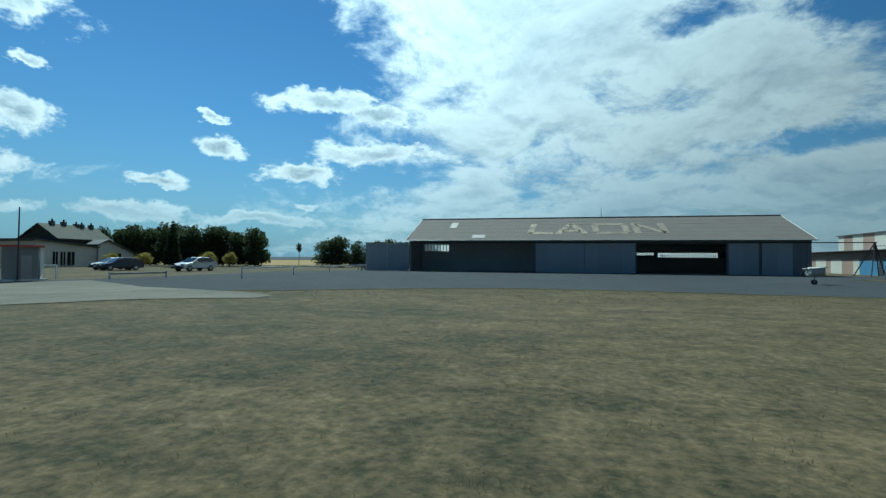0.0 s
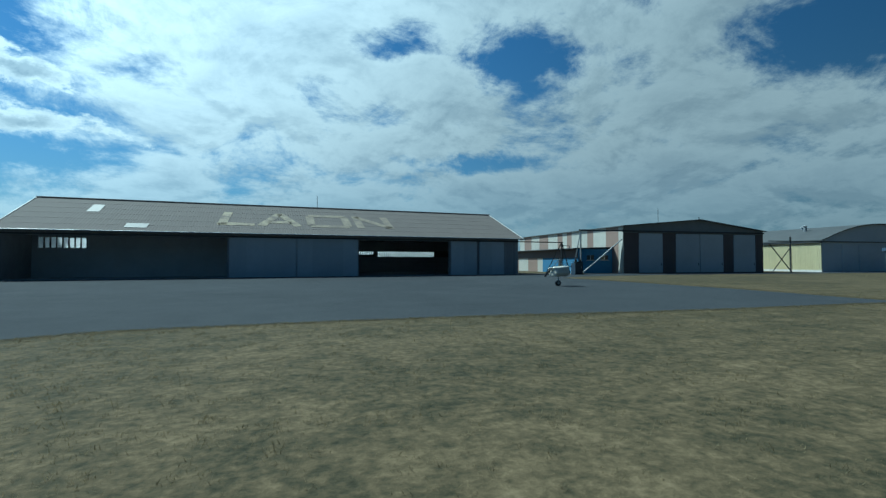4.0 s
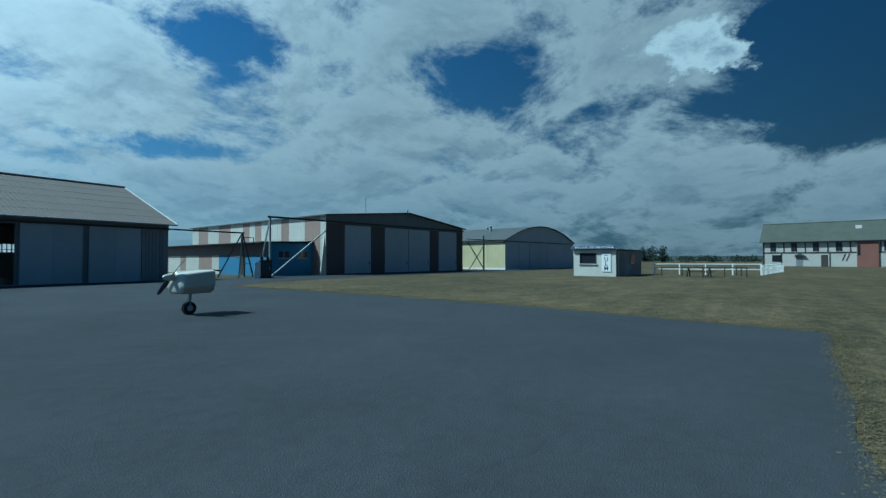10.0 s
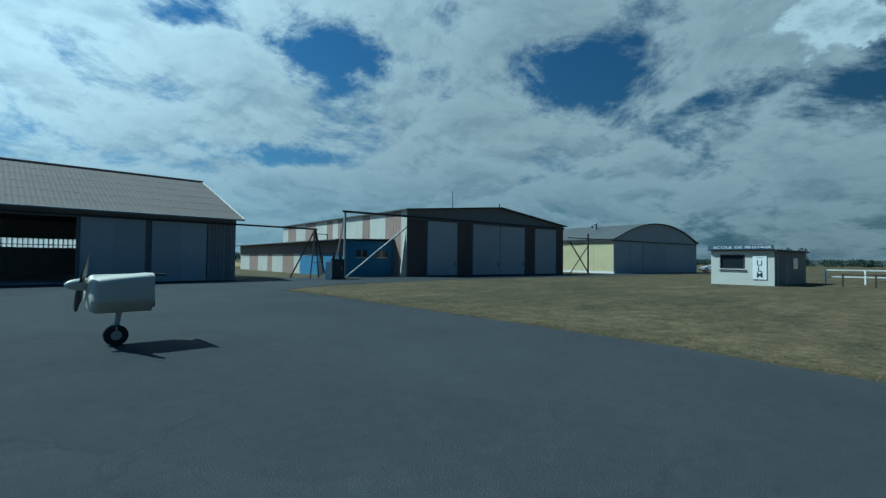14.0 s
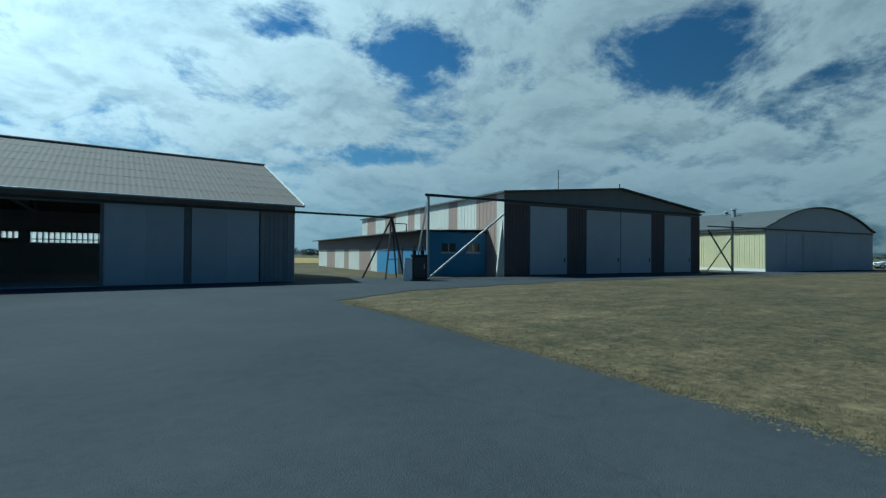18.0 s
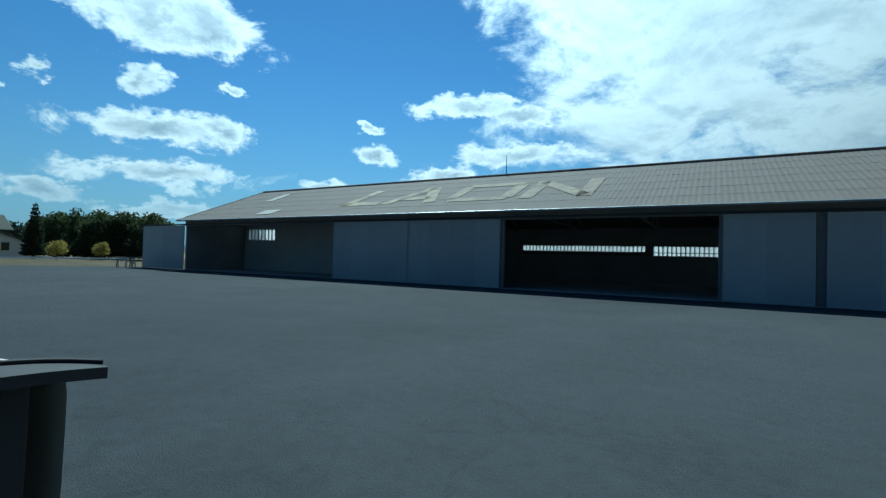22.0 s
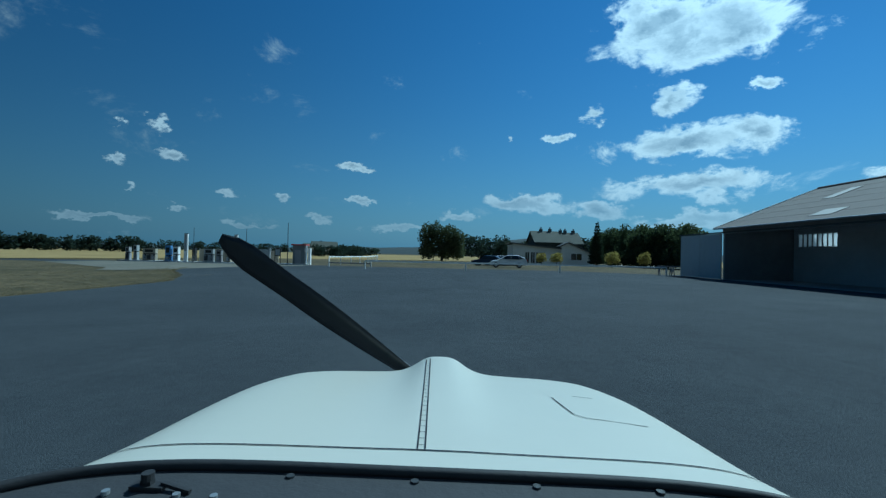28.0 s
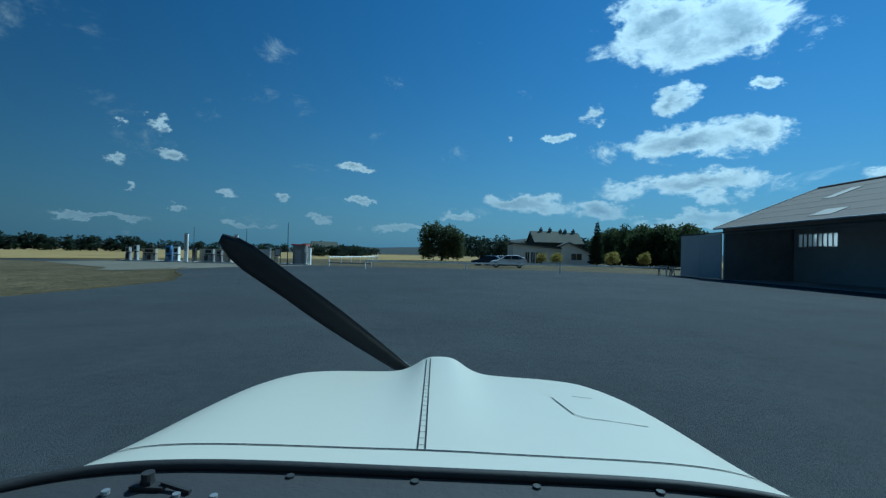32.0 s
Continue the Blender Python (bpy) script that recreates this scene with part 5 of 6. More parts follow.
def car(m, paint, label, estate=True):
    c = thing("car", m, label, "car", "parked cars")
    L, W = 4.35, 1.74
    side = [(0.0, 0.45), (0.06, 0.62), (0.35, 0.80), (1.15, 0.95), (1.95, 1.42), (2.35, 1.50), (3.4, 1.47), (4.05, 1.18), (4.30, 0.98), (4.35, 0.5), (4.25, 0.3), (0.1, 0.28)]
    bm = B()
    n = len(side)
    rings = []
    for y, k in ((-W / 2, 0.0), (-W / 2 + 0.12, 1.0), (W / 2 - 0.12, 1.0), (W / 2, 0.0)):
        ring = []
        for x, z in side:
            inset = 0.0 if z < 1.0 else (z - 1.0) * 0.32
            yy = y + (inset if y < 0 else -inset)
            zz = z if k else z - (0.03 if z > 0.6 else -0.04)
            ring.append(bm.verts.new((x, yy, zz)))
        rings.append(ring)
    for a, b in zip(rings, rings[1:]):
        for k in range(n):
            bm.faces.new((a[k], a[(k + 1) % n], b[(k + 1) % n], b[k]))
    bm.faces.new(rings[0][::-1])
    bm.faces.new(rings[-1])
    part("body", bm, paint, c)
    for s in (-1, 1):
        for k, pts in enumerate((((1.35, 1.0), (2.0, 1.38), (2.5, 1.42), (2.5, 1.0)), ((2.56, 1.0), (2.56, 1.42), (3.3, 1.40), (3.5, 1.0)), ((3.56, 1.02), (3.36, 1.38), (3.6, 1.34), (3.95, 1.1)))):
            bm = B()
            y0 = s * (W / 2 + 0.004)
            a = [bm.verts.new((x, y0 - s * max(0, z - 1.0) * 0.30, z)) for x, z in pts]
            b = [bm.verts.new(v.co - Vector((0, s * 0.05, 0))) for v in a]
            bm.faces.new(a)
            bm.faces.new(b[::-1])
            for i in range(4):
                bm.faces.new((a[i], a[(i + 1) % 4], b[(i + 1) % 4], b[i]))
            part("side_window", bm, GLASS, c)
        part("door_handle", box(B(), 2.3, s * W / 2 - 0.01, 0.86, 2.5, s * (W / 2 + 0.02), 0.9), BLACK, c)
        part("mirror", box(B(), 1.45, s * W / 2, 0.98, 1.62, s * (W / 2 + 0.16), 1.1), paint, c)
        part("sill", box(B(), 0.95, s * W / 2 - 0.012, 0.26, 3.15, s * (W / 2 + 0.008), 0.38), BLACK, c)
        part("headlight", box(B(), 0.02, s * 0.45, 0.62, 0.2, s * 0.83, 0.76), GLASS, c)
        part("tail_light", box(B(), 4.2, s * 0.55, 0.8, 4.36, s * 0.84, 1.05), LAMP_RED, c)
        for x in (0.8, 3.45):
            wh = part("wheel", tube(B(), (x, s * (W / 2 - 0.2), 0.31), (x, s * (W / 2 + 0.012), 0.31), 0.31, n=20), BLACK, c)
            part("rim", tube(B(), (x, s * (W / 2 + 0.013), 0.31), (x, s * (W / 2 + 0.03), 0.31), 0.2, 0.16, n=12), ALLOY, wh)
    bm = B()
    v = [bm.verts.new(p) for p in ((1.14, -0.68, 0.965), (1.14, 0.68, 0.965), (1.9, 0.6, 1.415), (1.9, -0.6, 1.415))]
    w = [bm.verts.new(p.co + Vector((-0.03, 0, 0.03))) for p in v]
    bm.faces.new(w)
    for i in range(4):
        bm.faces.new((v[i], v[(i + 1) % 4], w[(i + 1) % 4], w[i]))
    part("windscreen", bm, GLASS, c)
    part("bumper", box(B(), -0.04, -0.8, 0.3, 0.1, 0.8, 0.48), BLACK, c)
    part("grille", box(B(), -0.02, -0.4, 0.5, 0.08, 0.4, 0.62), BLACK, c)


car(pose(-21.9, -16.0, 0, 0, 0, 82) @ Matrix.Scale(1.08, 4), CAR_WHITE, "white hatchback parked beside the rail fence")
car(pose(-31.0, -17.4, 0, 0, 0, 70), CAR_DARK, "dark blue hatchback parked behind the fence")
car(pose(-34.2, -15.6, 0, 0, 0, 70), CAR_WHITE, "silver-white car parked behind the dark one")
car(pose(121.5, -7.0, 0, 0, 0, -60), CAR_WHITE, "white car parked beyond the arched hangar")

# ---- fuel station ----


PUMP_BEIGE = material("beige_panel", (0.38, 0.335, 0.25), 0.85, other=(0.25, 0.22, 0.165), grain=5, patch=0.8, amount=0.4, spread=0.12)


def fuel_at(s, off=0.0):
    """A place along the pump island, s and off in its own units of 0.74 m."""
    d = Vector((-0.03, 1.0))
    p = Vector((-13.0, -56.4)) + d * s * 0.94 + Vector((-1.0, -0.03)) * off * 0.74
    return pose(p.x, p.y, 0.02, 0, 0, 91.7) @ Matrix.Scale(0.74, 4)


def front_box(x0, y0, z0, x1, y1, z1):
    """A box whose larger y looks out to the apron."""
    return box(B(), x0, -y1, z0, x1, -y0, z1)


def pump_block(s, w, h, mat, label, kind="fuel_pump", head=0.62):
    """A dispenser: plinth, lower case, recessed waist, head with a display, nozzle and looped hose."""
    p = thing(kind, fuel_at(s), label, "fuel pump", "fuel pumps")
    zh = h * head
    part("base", front_box(-0.08, -0.42, 0, w + 0.08, 0.42, 0.16), CONCRETE, p)
    part("body", front_box(0, -0.33, 0.16, w, 0.33, zh - 0.12), mat, p)
    part("waist", front_box(0.05, -0.26, zh - 0.12, w - 0.05, 0.26, zh), BLACK, p)
    hd = part("head", front_box(0, -0.33, zh, w, 0.33, h), mat, p)
    part("display", front_box(w * 0.18, 0.331, zh + (h - zh) * 0.25, w * 0.82, 0.36, zh + (h - zh) * 0.8), GLASS, hd)
    part("cap", front_box(-0.03, -0.38, h, w + 0.03, 0.38, h + 0.07), STEEL, hd)
    n = max(1, round(w / 0.6))
    for k in range(n):
        x0, x1 = w * k / n + 0.06, w * (k + 1) / n - 0.06
        part("panel", front_box(x0, 0.331, 0.3, x1, 0.35, zh - 0.22), (STEEL, DARK_WOOD, PUMP_GREY)[(k + int(s)) % 3], p)
        part("nozzle", front_box(x1 - 0.06, 0.352, zh - 0.34, x1 + 0.02, 0.46, zh - 0.06), BLACK, p)
        bm = B()
        pts = [Vector((x1, -0.45, zh - 0.3)), Vector((x1 + 0.05, -0.52, 0.75)), Vector((x1 + 0.02, -0.55, 0.42)), Vector((x1 - 0.12, -0.5, 0.5)), Vector((x1 - 0.16, -0.4, zh - 0.1))]
        for a, b in zip(pts, pts[1:]):
            tube(bm, a, b, 0.025, n=6)
        part("hose", bm, BLACK, p)
    return p


def pole(s, h, label, r=0.05):
    p = thing("lamp_pole", fuel_at(s, -1.5), label, "pole", "thin poles")
    part("mast", tube(B(), (0, 0, 0), (0, 0, h), r, r * 0.6), STEEL, p)
    part("foot", front_box(-0.15, -0.15, 0, 0.15, 0.15, 0.12), CONCRETE, p)


def price_pillar(s, label):
    p = thing("price_pillar", fuel_at(s), label, "sign", "pillars")
    part("column", front_box(0, -0.12, 0, 0.5, 0.12, 4.1), SIGN_WHITE, p)
    part("panel", front_box(0.02, 0.121, 1.6, 0.34, 0.14, 4.0), PUMP_GREY, p)
    part("top", front_box(-0.03, -0.14, 4.1, 0.53, 0.14, 4.16), STEEL, p)


def fuel_station():
    isl = thing("fuel_island", fuel_at(0), "long low concrete island of the fuel station", "island", kind="structure")
    for k in range(15):
        part("kerb_stone", front_box(k * 1.8, -0.9, -0.02, k * 1.8 + 1.76, 0.95, 0.12), WHITE_PAINT if k % 3 else CONCRETE, isl)
    pump_block(0.6, 0.5, 2.0, DARK_WOOD, "dark grey fuel pump with a black waist")
    pump_block(1.5, 0.45, 2.3, PUMP_GREY, "narrow grey fuel pump")
    pump_block(2.5, 1.8, 1.85, PUMP_BEIGE, "wide brownish pump cabinet")
    pump_block(5.0, 0.75, 2.35, PUMP_BLUE, "blue-fronted fuel pump on the island", head=0.4)
    pump_block(5.85, 0.75, 2.2, SIGN_WHITE, "white fuel pump cabinet", head=0.5)
    price_pillar(7.0, "tall white pillar sign beside the pumps")
    pump_block(8.0, 0.4, 2.0, BLACK, "black metal fuel pump housing")
    pump_block(9.3, 1.3, 1.95, PUMP_GREY, "grey pump cabinet with hoses")
    pump_block(10.7, 0.7, 1.8, DARK_WOOD, "dark pump cabinet with hoses")
    price_pillar(12.6, "tall white pillar sign beside the pumps")
    pump_block(11.8, 0.6, 1.7, PUMP_BEIGE, "small brownish pump beside the pillar")
    pump_block(14.2, 0.45, 1.05, SIGN_WHITE, "small white dispenser box")
    back = thing("low_wall", fuel_at(8.2, 1.6), "low beige panelled wall behind the pumps", "wall")
    for k in range(8):
        part("wall_panel", front_box(k * 1.45, -0.06, 0.0, k * 1.45 + 1.38, 0.06, 1.95), PUMP_BEIGE, back)
        part("wall_post", front_box(k * 1.45 - 0.07, -0.1, 0.0, k * 1.45, 0.1, 2.0), CONCRETE, back)
    for s, h in ((8.6, 5.0), (14.4, 5.0)):
        pole(s, h, "thin dark mast behind the pumps")
    pole(19.0, 6.0, "tall dark mast beside the booth", 0.07)
    tank = thing("tank_screen", fuel_at(15.2), "grey ribbed metal screen panel", "screen")
    for k in range(6):
        part("slat", front_box(k * 0.3, -0.04, 0.1, k * 0.3 + 0.27, 0.04, 2.1), PUMP_GREY, tank)
    part("post", front_box(1.8, -0.06, 0, 1.95, 0.06, 2.3), SIGN_WHITE, tank)
    nb = thing("notice_board", fuel_at(17.2), "dark framed notice board on two posts", "notice board")
    for x in (0.05, 0.85):
        part("post", front_box(x - 0.04, -0.04, 0, x + 0.04, 0.04, 2.2), TIMBER, nb)
    fr = part("frame", front_box(0, 0.041, 1.15, 0.9, 0.1, 2.3), TIMBER, nb)
    part("poster", front_box(0.12, 0.101, 1.3, 0.78, 0.11, 2.15), PUMP_GREY, fr)
    b = thing("fuel_booth", fuel_at(19.4), "grey fuel booth with red roof edge", "booth")
    part("wall", front_box(0, -0.9, 0, 1.7, 0.7, 2.8), GREY_SHEET, b)
    part("roof", front_box(-0.2, -1.1, 2.8, 2.0, 0.95, 2.98), RED_TRIM, b, "red roof edge")
    part("door", front_box(0.3, 0.702, 0.05, 1.15, 0.74, 2.1), DARK_WOOD, b)
    part("column", front_box(1.85, 0.5, 0, 2.0, 0.7, 2.8), SIGN_WHITE, b)
    part("cabinet", front_box(2.1, -0.3, 0.0, 2.45, 0.3, 2.4), SIGN_WHITE, b)


fuel_station()

# ---- trees ----


def leaf_cloud(lobes, count, size, seed, flat=1.0):
    """Small leaf clumps spread through the outer part of several lobes (x, y, z, rx, rz)."""
    rng = random.Random(seed)
    vol = [rx * rx * rz for *_, rx, rz in lobes]
    verts, faces = [], []
    for _ in range(count):
        x, y, z, rx, rz = rng.choices(lobes, vol)[0]
        d = Vector((rng.gauss(0, 1), rng.gauss(0, 1), rng.gauss(0, 1))).normalized()
        r = rng.random() ** 0.4 * (0.86 + 0.28 * noise.noise(d * 2.3 + Vector((x, y, z))))
        c = Vector((x + d.x * rx * r, y + d.y * rx * r, z + d.z * rz * r))
        s = size * rng.uniform(0.5, 1.3)
        a = Vector((rng.gauss(0, 1), rng.gauss(0, 1), rng.gauss(0, 1))).normalized()
        b = a.orthogonal().normalized()
        i = len(verts)
        verts += [c + a * s, c + b * s * 0.6, c - a * s * 0.8, c - b * s * 0.55]
        faces.append((i, i + 1, i + 2, i + 3))
    return verts, faces


def tree(name, m, label, lobes, trunk_h, trunk_r, leaf, count, size, seed, group=""):
    t = thing(name, m, label, "tree", group)
    rng = random.Random(seed + 50)
    bm = B()
    tube(bm, (0, 0, 0), (0.1, 0.05, trunk_h), trunk_r, trunk_r * 0.6, 9)
    part("trunk", bm, BARK, t)
    for x, y, z, rx, rz in lobes[:6]:
        part("limb", tube(B(), (0.08, 0.03, trunk_h * rng.uniform(0.6, 0.95)), (x, y, z), trunk_r * 0.45, trunk_r * 0.12, 6), BARK, t)
    v, f = leaf_cloud(lobes, count, size, seed)
    me = bpy.data.meshes.new("crown")
    me.from_pydata(v, [], f)
    me.materials.append(leaf)
    c = new("crown", me)
    c.parent = t
    return t


tree("tree", pose(-70, -21.6, 0), "broad grey-green tree standing alone in the field",
     [(0, -3.4, 5.6, 2.4, 3.4), (0, -1.3, 6.0, 2.3, 3.4), (0, 1.6, 5.6, 2.6, 3.4), (0.5, 3.7, 4.8, 2.0, 3.0), (0, -3.2, 2.2, 2.6, 2.2), (0, 0.3, 2.3, 2.6, 2.3), (0, 3.4, 2.2, 2.5, 2.2)],
     3.4, 0.32, LEAF_GREY, 8500, 0.26, 11)


def fir(x, y, h, seed):
    t = thing("fir_tree", pose(x, y, 0), "dark narrow fir tree beside the bungalow", "tree")
    part("trunk", tube(B(), (0, 0, 0), (0, 0, h * 0.95), 0.2, 0.03), BARK, t)
    lob = []
    n = 13
    for k in range(n):
        z = h * (0.12 + 0.85 * k / n)
        r = (1 - k / n) ** 0.8 * h * 0.17 + 0.12
        for j in range(6):
            a = j * math.tau / 6 + k * 0.7
            lob.append((math.cos(a) * r * 0.6, math.sin(a) * r * 0.6, z - r * 0.15, r * 0.5, 0.32))
    v, f = leaf_cloud(lob, 4200, 0.16, seed)
    me = bpy.data.meshes.new("needles")
    me.from_pydata(v, [], f)
    me.materials.append(LEAF_FIR)
    new("needles", me).parent = t


fir(-41.5, 4.4, 8.1, 21)


def wood(name, label, line, width, h, count, size, leaf, seed, step=2.6):
    """A dense belt of trees too many to count."""
    rng = random.Random(seed)
    lobes = []
    for (x0, y0), (x1, y1) in zip(line, line[1:]):
        n = max(1, int(math.hypot(x1 - x0, y1 - y0) / step))
        for i in range(n):
            for j in range(2):
                x = x0 + (x1 - x0) * i / n + rng.uniform(-1, 1) * width / 2
                y = y0 + (y1 - y0) * i / n + rng.uniform(-1, 1) * width / 2
                hh = h * rng.uniform(0.72, 1.05)
                lobes.append((x, y, hh * 0.72, max(step, 2.8) * rng.uniform(0.5, 0.85), hh * 0.30))
                lobes.append((x, y, hh * 0.30, max(step, 2.8) * rng.uniform(0.75, 1.0), hh * 0.32))
    v, f = leaf_cloud(lobes, count, size, seed)
    me = bpy.data.meshes.new(name)
    me.from_pydata(v, [], f)
    me.materials.append(leaf)
    return tagged(new(name, me), label, "trees", kind="stuff")


wood("hedge_trees", "dense dark belt of garden trees", [(-64, 14.5), (-52, 14.5), (-46, 15), (-41, 18), (-36, 18), (-33.5, 16.5)], 4.0, 8.0, 60000, 0.24, LEAF_DARK, 31, 1.8)
wood("hedge_trees", "dark trees behind the hangar end", [(-21, 20.5), (-16, 23), (-9, 26), (0, 29)], 3.0, 6.2, 16000, 0.24, LEAF_DARK, 32)
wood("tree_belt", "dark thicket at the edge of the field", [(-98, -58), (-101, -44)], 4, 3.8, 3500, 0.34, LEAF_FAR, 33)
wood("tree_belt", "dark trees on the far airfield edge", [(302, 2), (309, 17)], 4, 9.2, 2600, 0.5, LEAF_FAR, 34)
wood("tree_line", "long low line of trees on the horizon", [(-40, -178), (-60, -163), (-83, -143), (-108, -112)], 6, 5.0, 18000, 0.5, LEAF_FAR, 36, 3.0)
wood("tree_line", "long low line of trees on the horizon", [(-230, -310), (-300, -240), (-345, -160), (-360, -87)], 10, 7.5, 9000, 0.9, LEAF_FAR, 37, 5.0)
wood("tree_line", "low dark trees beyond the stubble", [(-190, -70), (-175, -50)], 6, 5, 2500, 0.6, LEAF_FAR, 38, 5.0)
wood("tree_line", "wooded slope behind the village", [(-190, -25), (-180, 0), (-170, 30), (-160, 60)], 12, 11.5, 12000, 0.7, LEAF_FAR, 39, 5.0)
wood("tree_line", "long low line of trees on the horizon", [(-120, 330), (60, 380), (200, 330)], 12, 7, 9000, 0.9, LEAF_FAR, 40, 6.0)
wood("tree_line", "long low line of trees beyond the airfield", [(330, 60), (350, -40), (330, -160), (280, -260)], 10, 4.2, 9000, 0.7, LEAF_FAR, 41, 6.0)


def bush(x, y, h, r, seed):
    lobes = [(0, 0, h * 0.62, r * 0.75, h * 0.36), (r * 0.4, 0.2, h * 0.5, r * 0.6, h * 0.3), (-r * 0.4, -0.2, h * 0.48, r * 0.6, h * 0.3), (0.1, 0.3, h * 0.8, r * 0.45, h * 0.2)]
    tree("bush", pose(x, y, 0), "golden-leaved shrub beside the rail fence", lobes, h * 0.45, 0.07, LEAF_GOLD, 1500, 0.11, seed, "golden shrubs")


bush(-35.0, 4.6, 2.7, 1.6, 51)
bush(-34.7, 9.5, 2.7, 1.3, 52)
bush(-39.8, -2.9, 2.4, 1.5, 53)
bush(-43.7, -4.5, 2.3, 1.3, 54)


def lone_tree(x, y):
    tree("tree", pose(x, y, 0) @ Matrix.Scale(1.35, 4), "small clipped tree on a thin stem", [(0, 0, 3.4, 0.55, 0.9), (0.1, 0, 2.9, 0.5, 0.6)], 2.6, 0.06, LEAF_DARK, 500, 0.12, 61)


lone_tree(-43.8, 47.7)

# ---- far hills ----


def hills():
    bm = B()
    n, rows = 240, 6
    grid = []
    for k in range(n):
        az = -180 + 360 * k / n
        a = radians(az)
        rise = 0.55 + 0.35 * noise.noise(Vector((math.cos(a) * 3, math.sin(a) * 3, 4.0)))
        rise += 2.0 * math.exp(-((az + 77) / 13) ** 2)
        ring = []
        for r in range(rows):
            f = r / (rows - 1)
            d = 760 + 260 * f
            top = math.tan(radians(max(rise, 0.2))) * 1000
            z = -1 + top * math.sin(f * math.pi / 2) * (0.9 + 0.14 * noise.noise(Vector((math.cos(a) * 30, math.sin(a) * 30, f * 3))))
            ring.append(bm.verts.new((33 + math.sin(a) * d, -18 + math.cos(a) * d, z)))
        grid.append(ring)
    for k in range(n):
        for r in range(rows - 1):
            bm.faces.new((grid[k][r], grid[(k + 1) % n][r], grid[(k + 1) % n][r + 1], grid[k][r + 1]))
    hm = material("far_woods", (0.018, 0.028, 0.031), 1.0, other=(0.032, 0.042, 0.038), grain=0.05, patch=0.008, amount=0.4, bump=0.0)
    tagged(part("backdrop", bm, hm), "low wooded hills on the horizon", "hills", kind="structure")


hills()

# ---- the aircraft's nose, as it stands at the end of the taxi ----


def aircraft_nose():
    m = pose(37.33, -22.60, EYE, 0, 1.0, 89.1)
    a = thing("aircraft_nose", m, "white light-aircraft nose with black two-blade propeller", "aircraft")
    y0, y1 = 0.60, 1.37
    rows = 22

    def section(t, u):
        """t from the windscreen (0) to the spinner (1), u from -1 to 1 across and down the sides."""
        half = 0.575 + 0.16 * t - 0.125 * t * t - 0.02 * t ** 6 + 0.05 * (1 - t) ** 6
        top = 1.626 - 0.082 * t - 0.01 * t ** 6
        ang = u * math.pi / 2 * 1.08
        s, c = math.sin(ang), math.cos(ang)
        p = 7.0
        x = half * math.copysign(abs(s) ** (2 / p), s)
        z = top - 0.30 + 0.30 * math.copysign(abs(c) ** (2 / p), c)
        z -= 0.006 * (x / half) ** 2
        bump = 0.062 * t ** 1.6 / (1 + (abs(x) / 0.088) ** 3.6)
        return Vector((x, y0 + (y1 - y0) * t, z + bump))

    # even steps across the top, then down the sides
    across = [math.asin(math.copysign(abs(f) ** 3.5, f)) / (math.pi / 2 * 1.08) for f in (-0.99 + 1.98 * k / 60 for k in range(61))]
    side_steps = [across[-1] + (1 - across[-1]) * k / 6 for k in range(1, 7)]
    spread = [-u for u in side_steps[::-1]] + across + side_steps
    bm = B()
    grid = []
    for i in range(rows + 1):
        t = i / rows
        row = [section(t, u) for u in spread]
        lo = [Vector((row[0].x * 0.93, row[0].y, 1.05)), Vector((row[0].x * 0.55, row[0].y, 0.86))]
        hi = [Vector((row[-1].x * 0.55, row[-1].y, 0.86)), Vector((row[-1].x * 0.93, row[-1].y, 1.05))]
        grid.append([bm.verts.new(p) for p in [lo[1], lo[0]] + row + [hi[1], hi[0]]])
    n = len(grid[0])
    for i in range(rows):
        for k in range(n - 1):
            bm.faces.new((grid[i][k], grid[i][k + 1], grid[i + 1][k + 1], grid[i + 1][k]))
        bm.faces.new((grid[i][n - 1], grid[i][0], grid[i + 1][0], grid[i + 1][n - 1]))
    # rounded front
    prev = grid[-1]
    for s, dy in ((0.97, 0.03), (0.9, 0.06), (0.72, 0.085), (0.3, 0.095)):
        cur = [bm.verts.new((v.co.x * s, y1 + dy, 1.28 + (v.co.z - 1.28) * s)) for v in grid[-1]]
        for k in range(n):
            bm.faces.new((prev[k], prev[(k + 1) % n], cur[(k + 1) % n], cur[k]))
        prev = cur
    bm.faces.new(prev)
    part("firewall", box(B(), -0.52, y0 - 0.02, 0.95, 0.52, y0 - 0.004, 1.56), GLARE_GREY, a, "dark grey firewall")
    part("cowling", bm, COWL_WHITE, a, "glossy white engine cowling", smooth=True)

    def skin(x, t):
        lo, hi = -1.0, 1.0
        for _ in range(40):
            mid = (lo + hi) / 2
            if section(t, mid).x < x:
                lo = mid
            else:
                hi = mid
        return section(t, lo)

    def ribbon(points, w, lift, name, mat, label=""):
        b = B()
        prevs = None
        for i, (x, t) in enumerate(points):
            q = Vector(points[min(i + 1, len(points) - 1)]) - Vector(points[max(i - 1, 0)])
            q.y *= (y1 - y0)
            side = Vector((-q.y, q.x)).normalized() * w / 2
            c = [skin(x + side.x * s, t + side.y * s / (y1 - y0)) + Vector((0, 0, lift)) for s in (-1, 1)]
            vs = [b.verts.new(p) for p in c]
            if prevs:
                b.faces.new((prevs[0], prevs[1], vs[1], vs[0]))
            prevs = vs
        return part(name, b, mat, a, label)

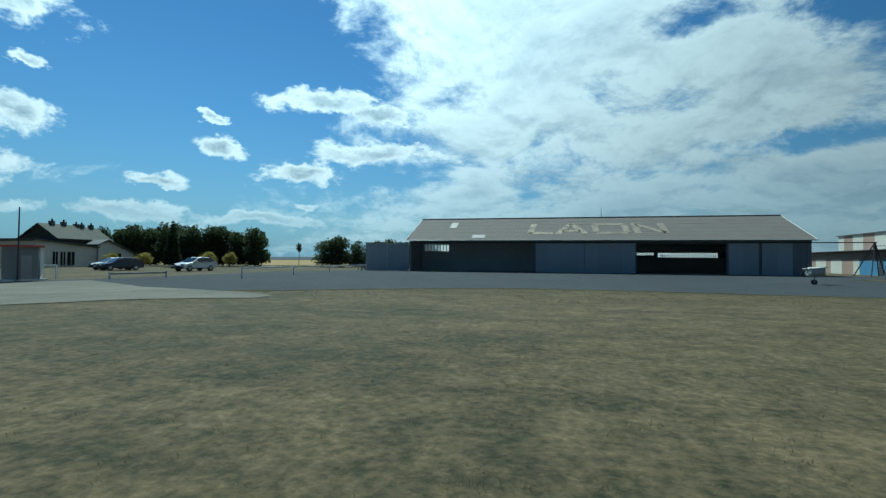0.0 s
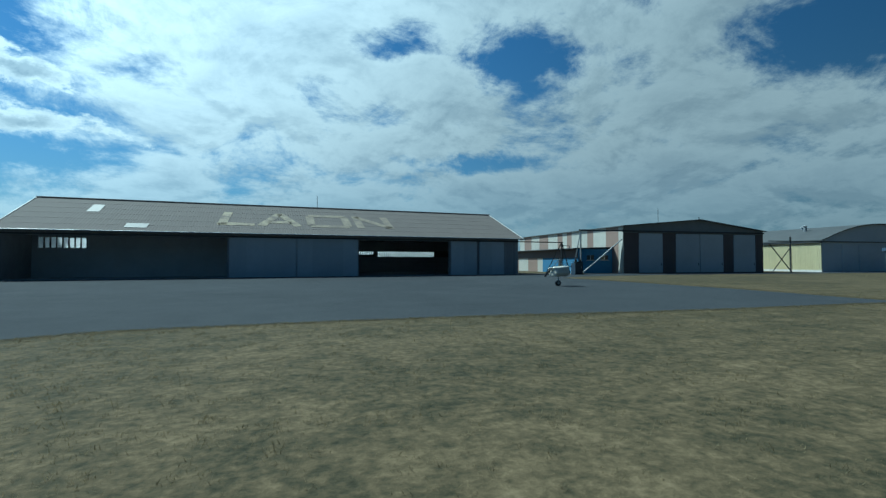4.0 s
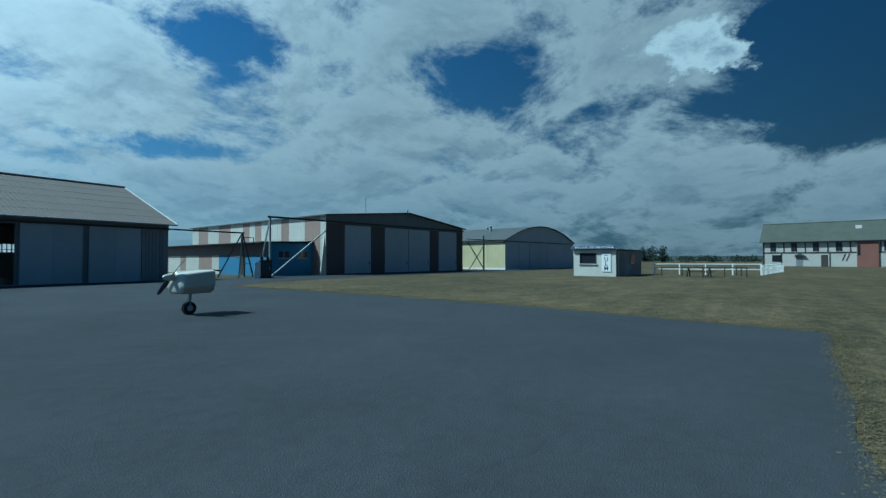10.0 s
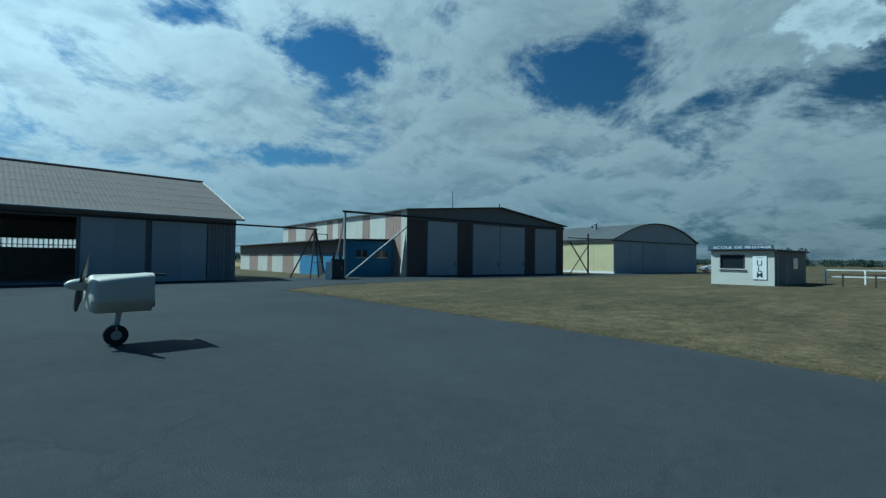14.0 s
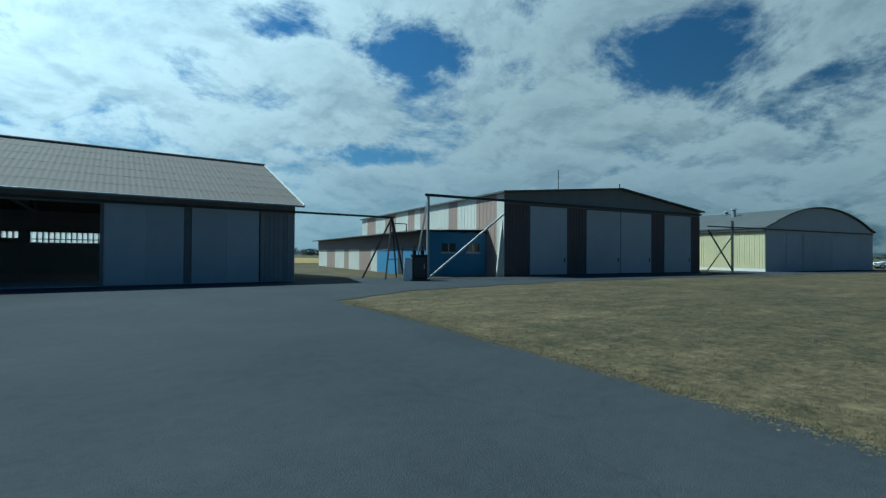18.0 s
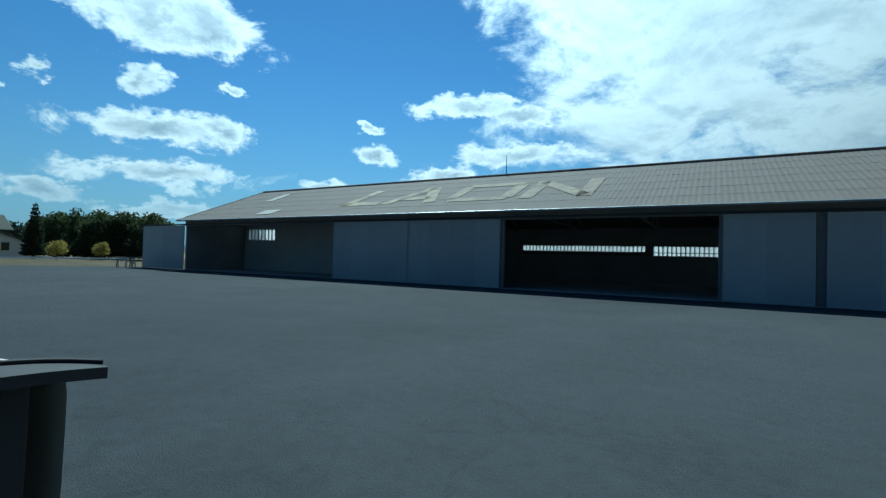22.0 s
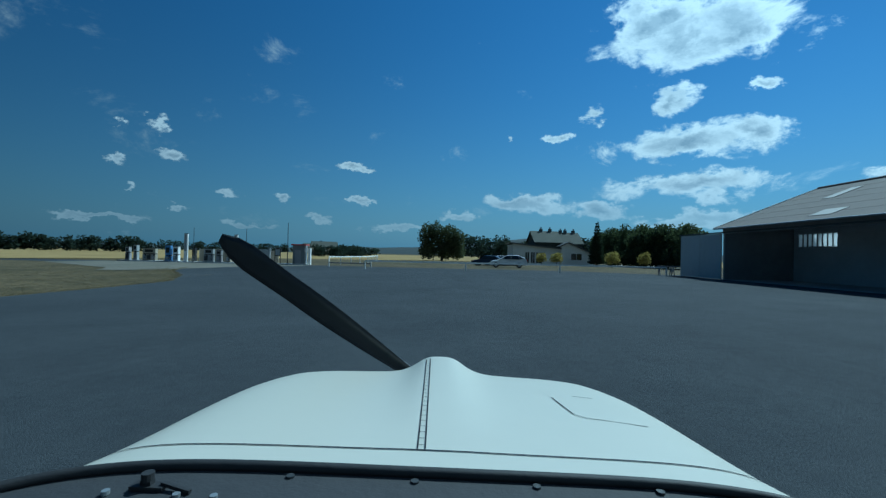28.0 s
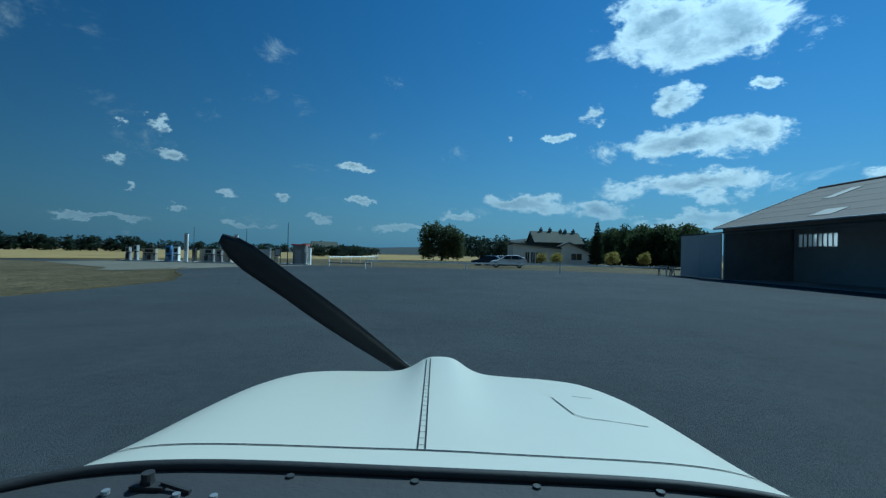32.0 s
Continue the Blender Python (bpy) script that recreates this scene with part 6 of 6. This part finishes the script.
    for off in (-0.0065, 0.0065):
        ribbon([(-0.026 + off - 0.014 * k / 10, 0.09 + 0.87 * k / 10) for k in range(11)], 0.0026, 0.0015, "hinge_edge", COWL_SEAM, "thin black edge of the piano hinge")
    for k in range(22):
        t = 0.11 + 0.84 * k / 22
        x = -0.026 - 0.014 * (t - 0.09) / 0.87
        ribbon([(x - 0.006, t), (x + 0.006, t)], 0.002, 0.0018, "hinge_knuckle", COWL_SEAM)
    ribbon([(-0.58 + 1.16 * k / 40, 0.085) for k in range(41)], 0.004, 0.0015, "panel_seam", COWL_SEAM)
    ribbon([(0.305, 0.62), (0.31, 0.5), (0.315, 0.42), (0.335, 0.39), (0.465, 0.36)], 0.003, 0.0015, "oil_door_edge", COWL_SEAM)
    ribbon([(0.37, 0.66), (0.425, 0.65)], 0.003, 0.0015, "oil_door_edge", COWL_SEAM)
    # seal at the windscreen foot and the glareshield behind it
    def foot(x):
        """How far ahead and how high the foot of the windscreen lies at x."""
        return 0.600 - 0.065 * (abs(x) / 0.6) ** 6, 1.622 - 0.012 * (abs(x) / 0.6) ** 4

    bm = B()
    prev = None
    for k in range(49):
        x = -0.66 + 1.32 * k / 48
        y, z = foot(x)
        c = [bm.verts.new(p) for p in ((x, y + 0.007, z + 0.003), (x, y, z + 0.006), (x, y - 0.008, z + 0.002), (x, y - 0.004, z - 0.016))]
        if prev:
            for i in range(4):
                bm.faces.new((prev[i], prev[(i + 1) % 4], c[(i + 1) % 4], c[i]))
        prev = c
    part("windscreen_seal", bm, BLACK, a, "black rubber windscreen seal", smooth=True)
    bm = B()
    prev = None
    for k in range(49):
        x = -0.655 + 1.31 * k / 48
        y, z = foot(x)
        back = min(0.44, y - 0.05)
        c = [bm.verts.new(p) for p in ((x, y - 0.006, z - 0.008), (x, back, z - 0.010), (x, back, z - 0.045), (x, y - 0.006, z - 0.04))]
        if prev:
            for i in range(4):
                bm.faces.new((prev[i], prev[(i + 1) % 4], c[(i + 1) % 4], c[i]))
        prev = c
    part("glareshield", bm, GLARE_GREY, a, "dark grey vinyl glareshield")
    for x in (-0.213, -0.03, 0.149, 0.33):
        part("screw", tube(B(), (x, 0.583, 1.612), (x, 0.583, 1.617), 0.006, n=10), STEEL, a)
    knob = part("bracket", box(box(B(), -0.415, 0.537, 1.6125, -0.37, 0.553, 1.618), -0.402, 0.540, 1.618, -0.388, 0.550, 1.624), BLACK, a, "small black bracket on the glareshield")
    part("bracket_knob", tube(B(), (-0.395, 0.545, 1.624), (-0.395, 0.545, 1.634), 0.008, n=12), BLACK, knob)
    part("bracket_lever", bar(B(), (-0.375, 0.545, 1.620), (-0.33, 0.535, 1.616), 0.005), BLACK, knob)
    for x in (-0.44, -0.345, -0.295):
        part("screw", tube(B(), (x, 0.53, 1.611), (x, 0.53, 1.6165), 0.005, n=10), PALE_STEEL, a)
    # spinner and propeller
    hub = Vector((0, 1.53, 1.41))
    bm = B()
    prev = None
    for k in range(9):
        f = k / 8
        r = 0.12 * math.sqrt(max(0, 1 - f ** 2)) + 0.002
        ring = [bm.verts.new((hub.x + math.cos(j * math.tau / 20) * r, 1.455 + 0.30 * f, hub.z + math.sin(j * math.tau / 20) * r)) for j in range(20)]
        if prev:
            for j in range(20):
                bm.faces.new((prev[j], prev[(j + 1) % 20], ring[(j + 1) % 20], ring[j]))
        else:
            bm.faces.new(ring[::-1])
        prev = ring
    bm.faces.new(prev)
    part("spinner", bm, COWL_WHITE, a, smooth=True)
    for side in (1, -1):
        bm = B()
        prev = None
        for k in range(15):
            f = k / 14
            r = 0.10 + 0.94 * f
            chord = 0.07 + 0.075 * math.sin(min(1, f * 1.35 + 0.12) * math.pi * 0.72)
            if f > 0.9:
                chord *= 1 - (f - 0.9) * 6.5
            twist = radians(52 - 34 * f)
            ang = radians(147) + (0 if side > 0 else math.pi)
            rad = Vector((math.cos(ang), 0, math.sin(ang)))
            tang = Vector((-math.sin(ang), 0, math.cos(ang)))
            along = tang * math.cos(twist) + Vector((0, 1, 0)) * math.sin(twist)
            out = along.cross(rad)
            c = hub + rad * r
            th = 0.022 * (1 - 0.75 * f)
            pts = [c - along * chord * 0.5, c - along * chord * 0.15 + out * th, c + along * chord * 0.3 + out * th * 0.7, c + along * chord * 0.5, c + along * chord * 0.2 - out * th * 0.3, c - along * chord * 0.2 - out * th * 0.3]
            cur = [bm.verts.new(p) for p in pts]
            if prev:
                for i in range(6):
                    bm.faces.new((prev[i], prev[(i + 1) % 6], cur[(i + 1) % 6], cur[i]))
            else:
                bm.faces.new(cur[::-1])
            prev = cur
        bm.faces.new(prev)
        part("propeller_blade", bm, PROP_BLACK, a, "black propeller blade", smooth=True)
    # the cowling is laid out from the pilot's eye: bring it to the eye's height
    lay = Matrix.Diagonal((0.847, 1, 0.847, 1)) @ Matrix.Translation((0, 0, -1.95))
    for o in a.children_recursive:
        o.data.transform(lay)
    # nose leg
    part("nose_leg", tube(B(), (0, 1.05, -1.22), (0, 1.0, -0.85), 0.045), PALE_STEEL, a)
    for s in (-1, 1):
        part("fork", bar(B(), (s * 0.08, 1.05, -1.33), (s * 0.05, 1.05, -1.17), 0.03), PALE_STEEL, a)
    wheel = part("nose_wheel", tube(B(), (-0.065, 1.05, -1.325), (0.065, 1.05, -1.325), 0.175, n=24), BLACK, a)
    part("hub_cap", tube(B(), (-0.07, 1.05, -1.325), (0.07, 1.05, -1.325), 0.08, n=14), ALLOY, wheel)


aircraft_nose()
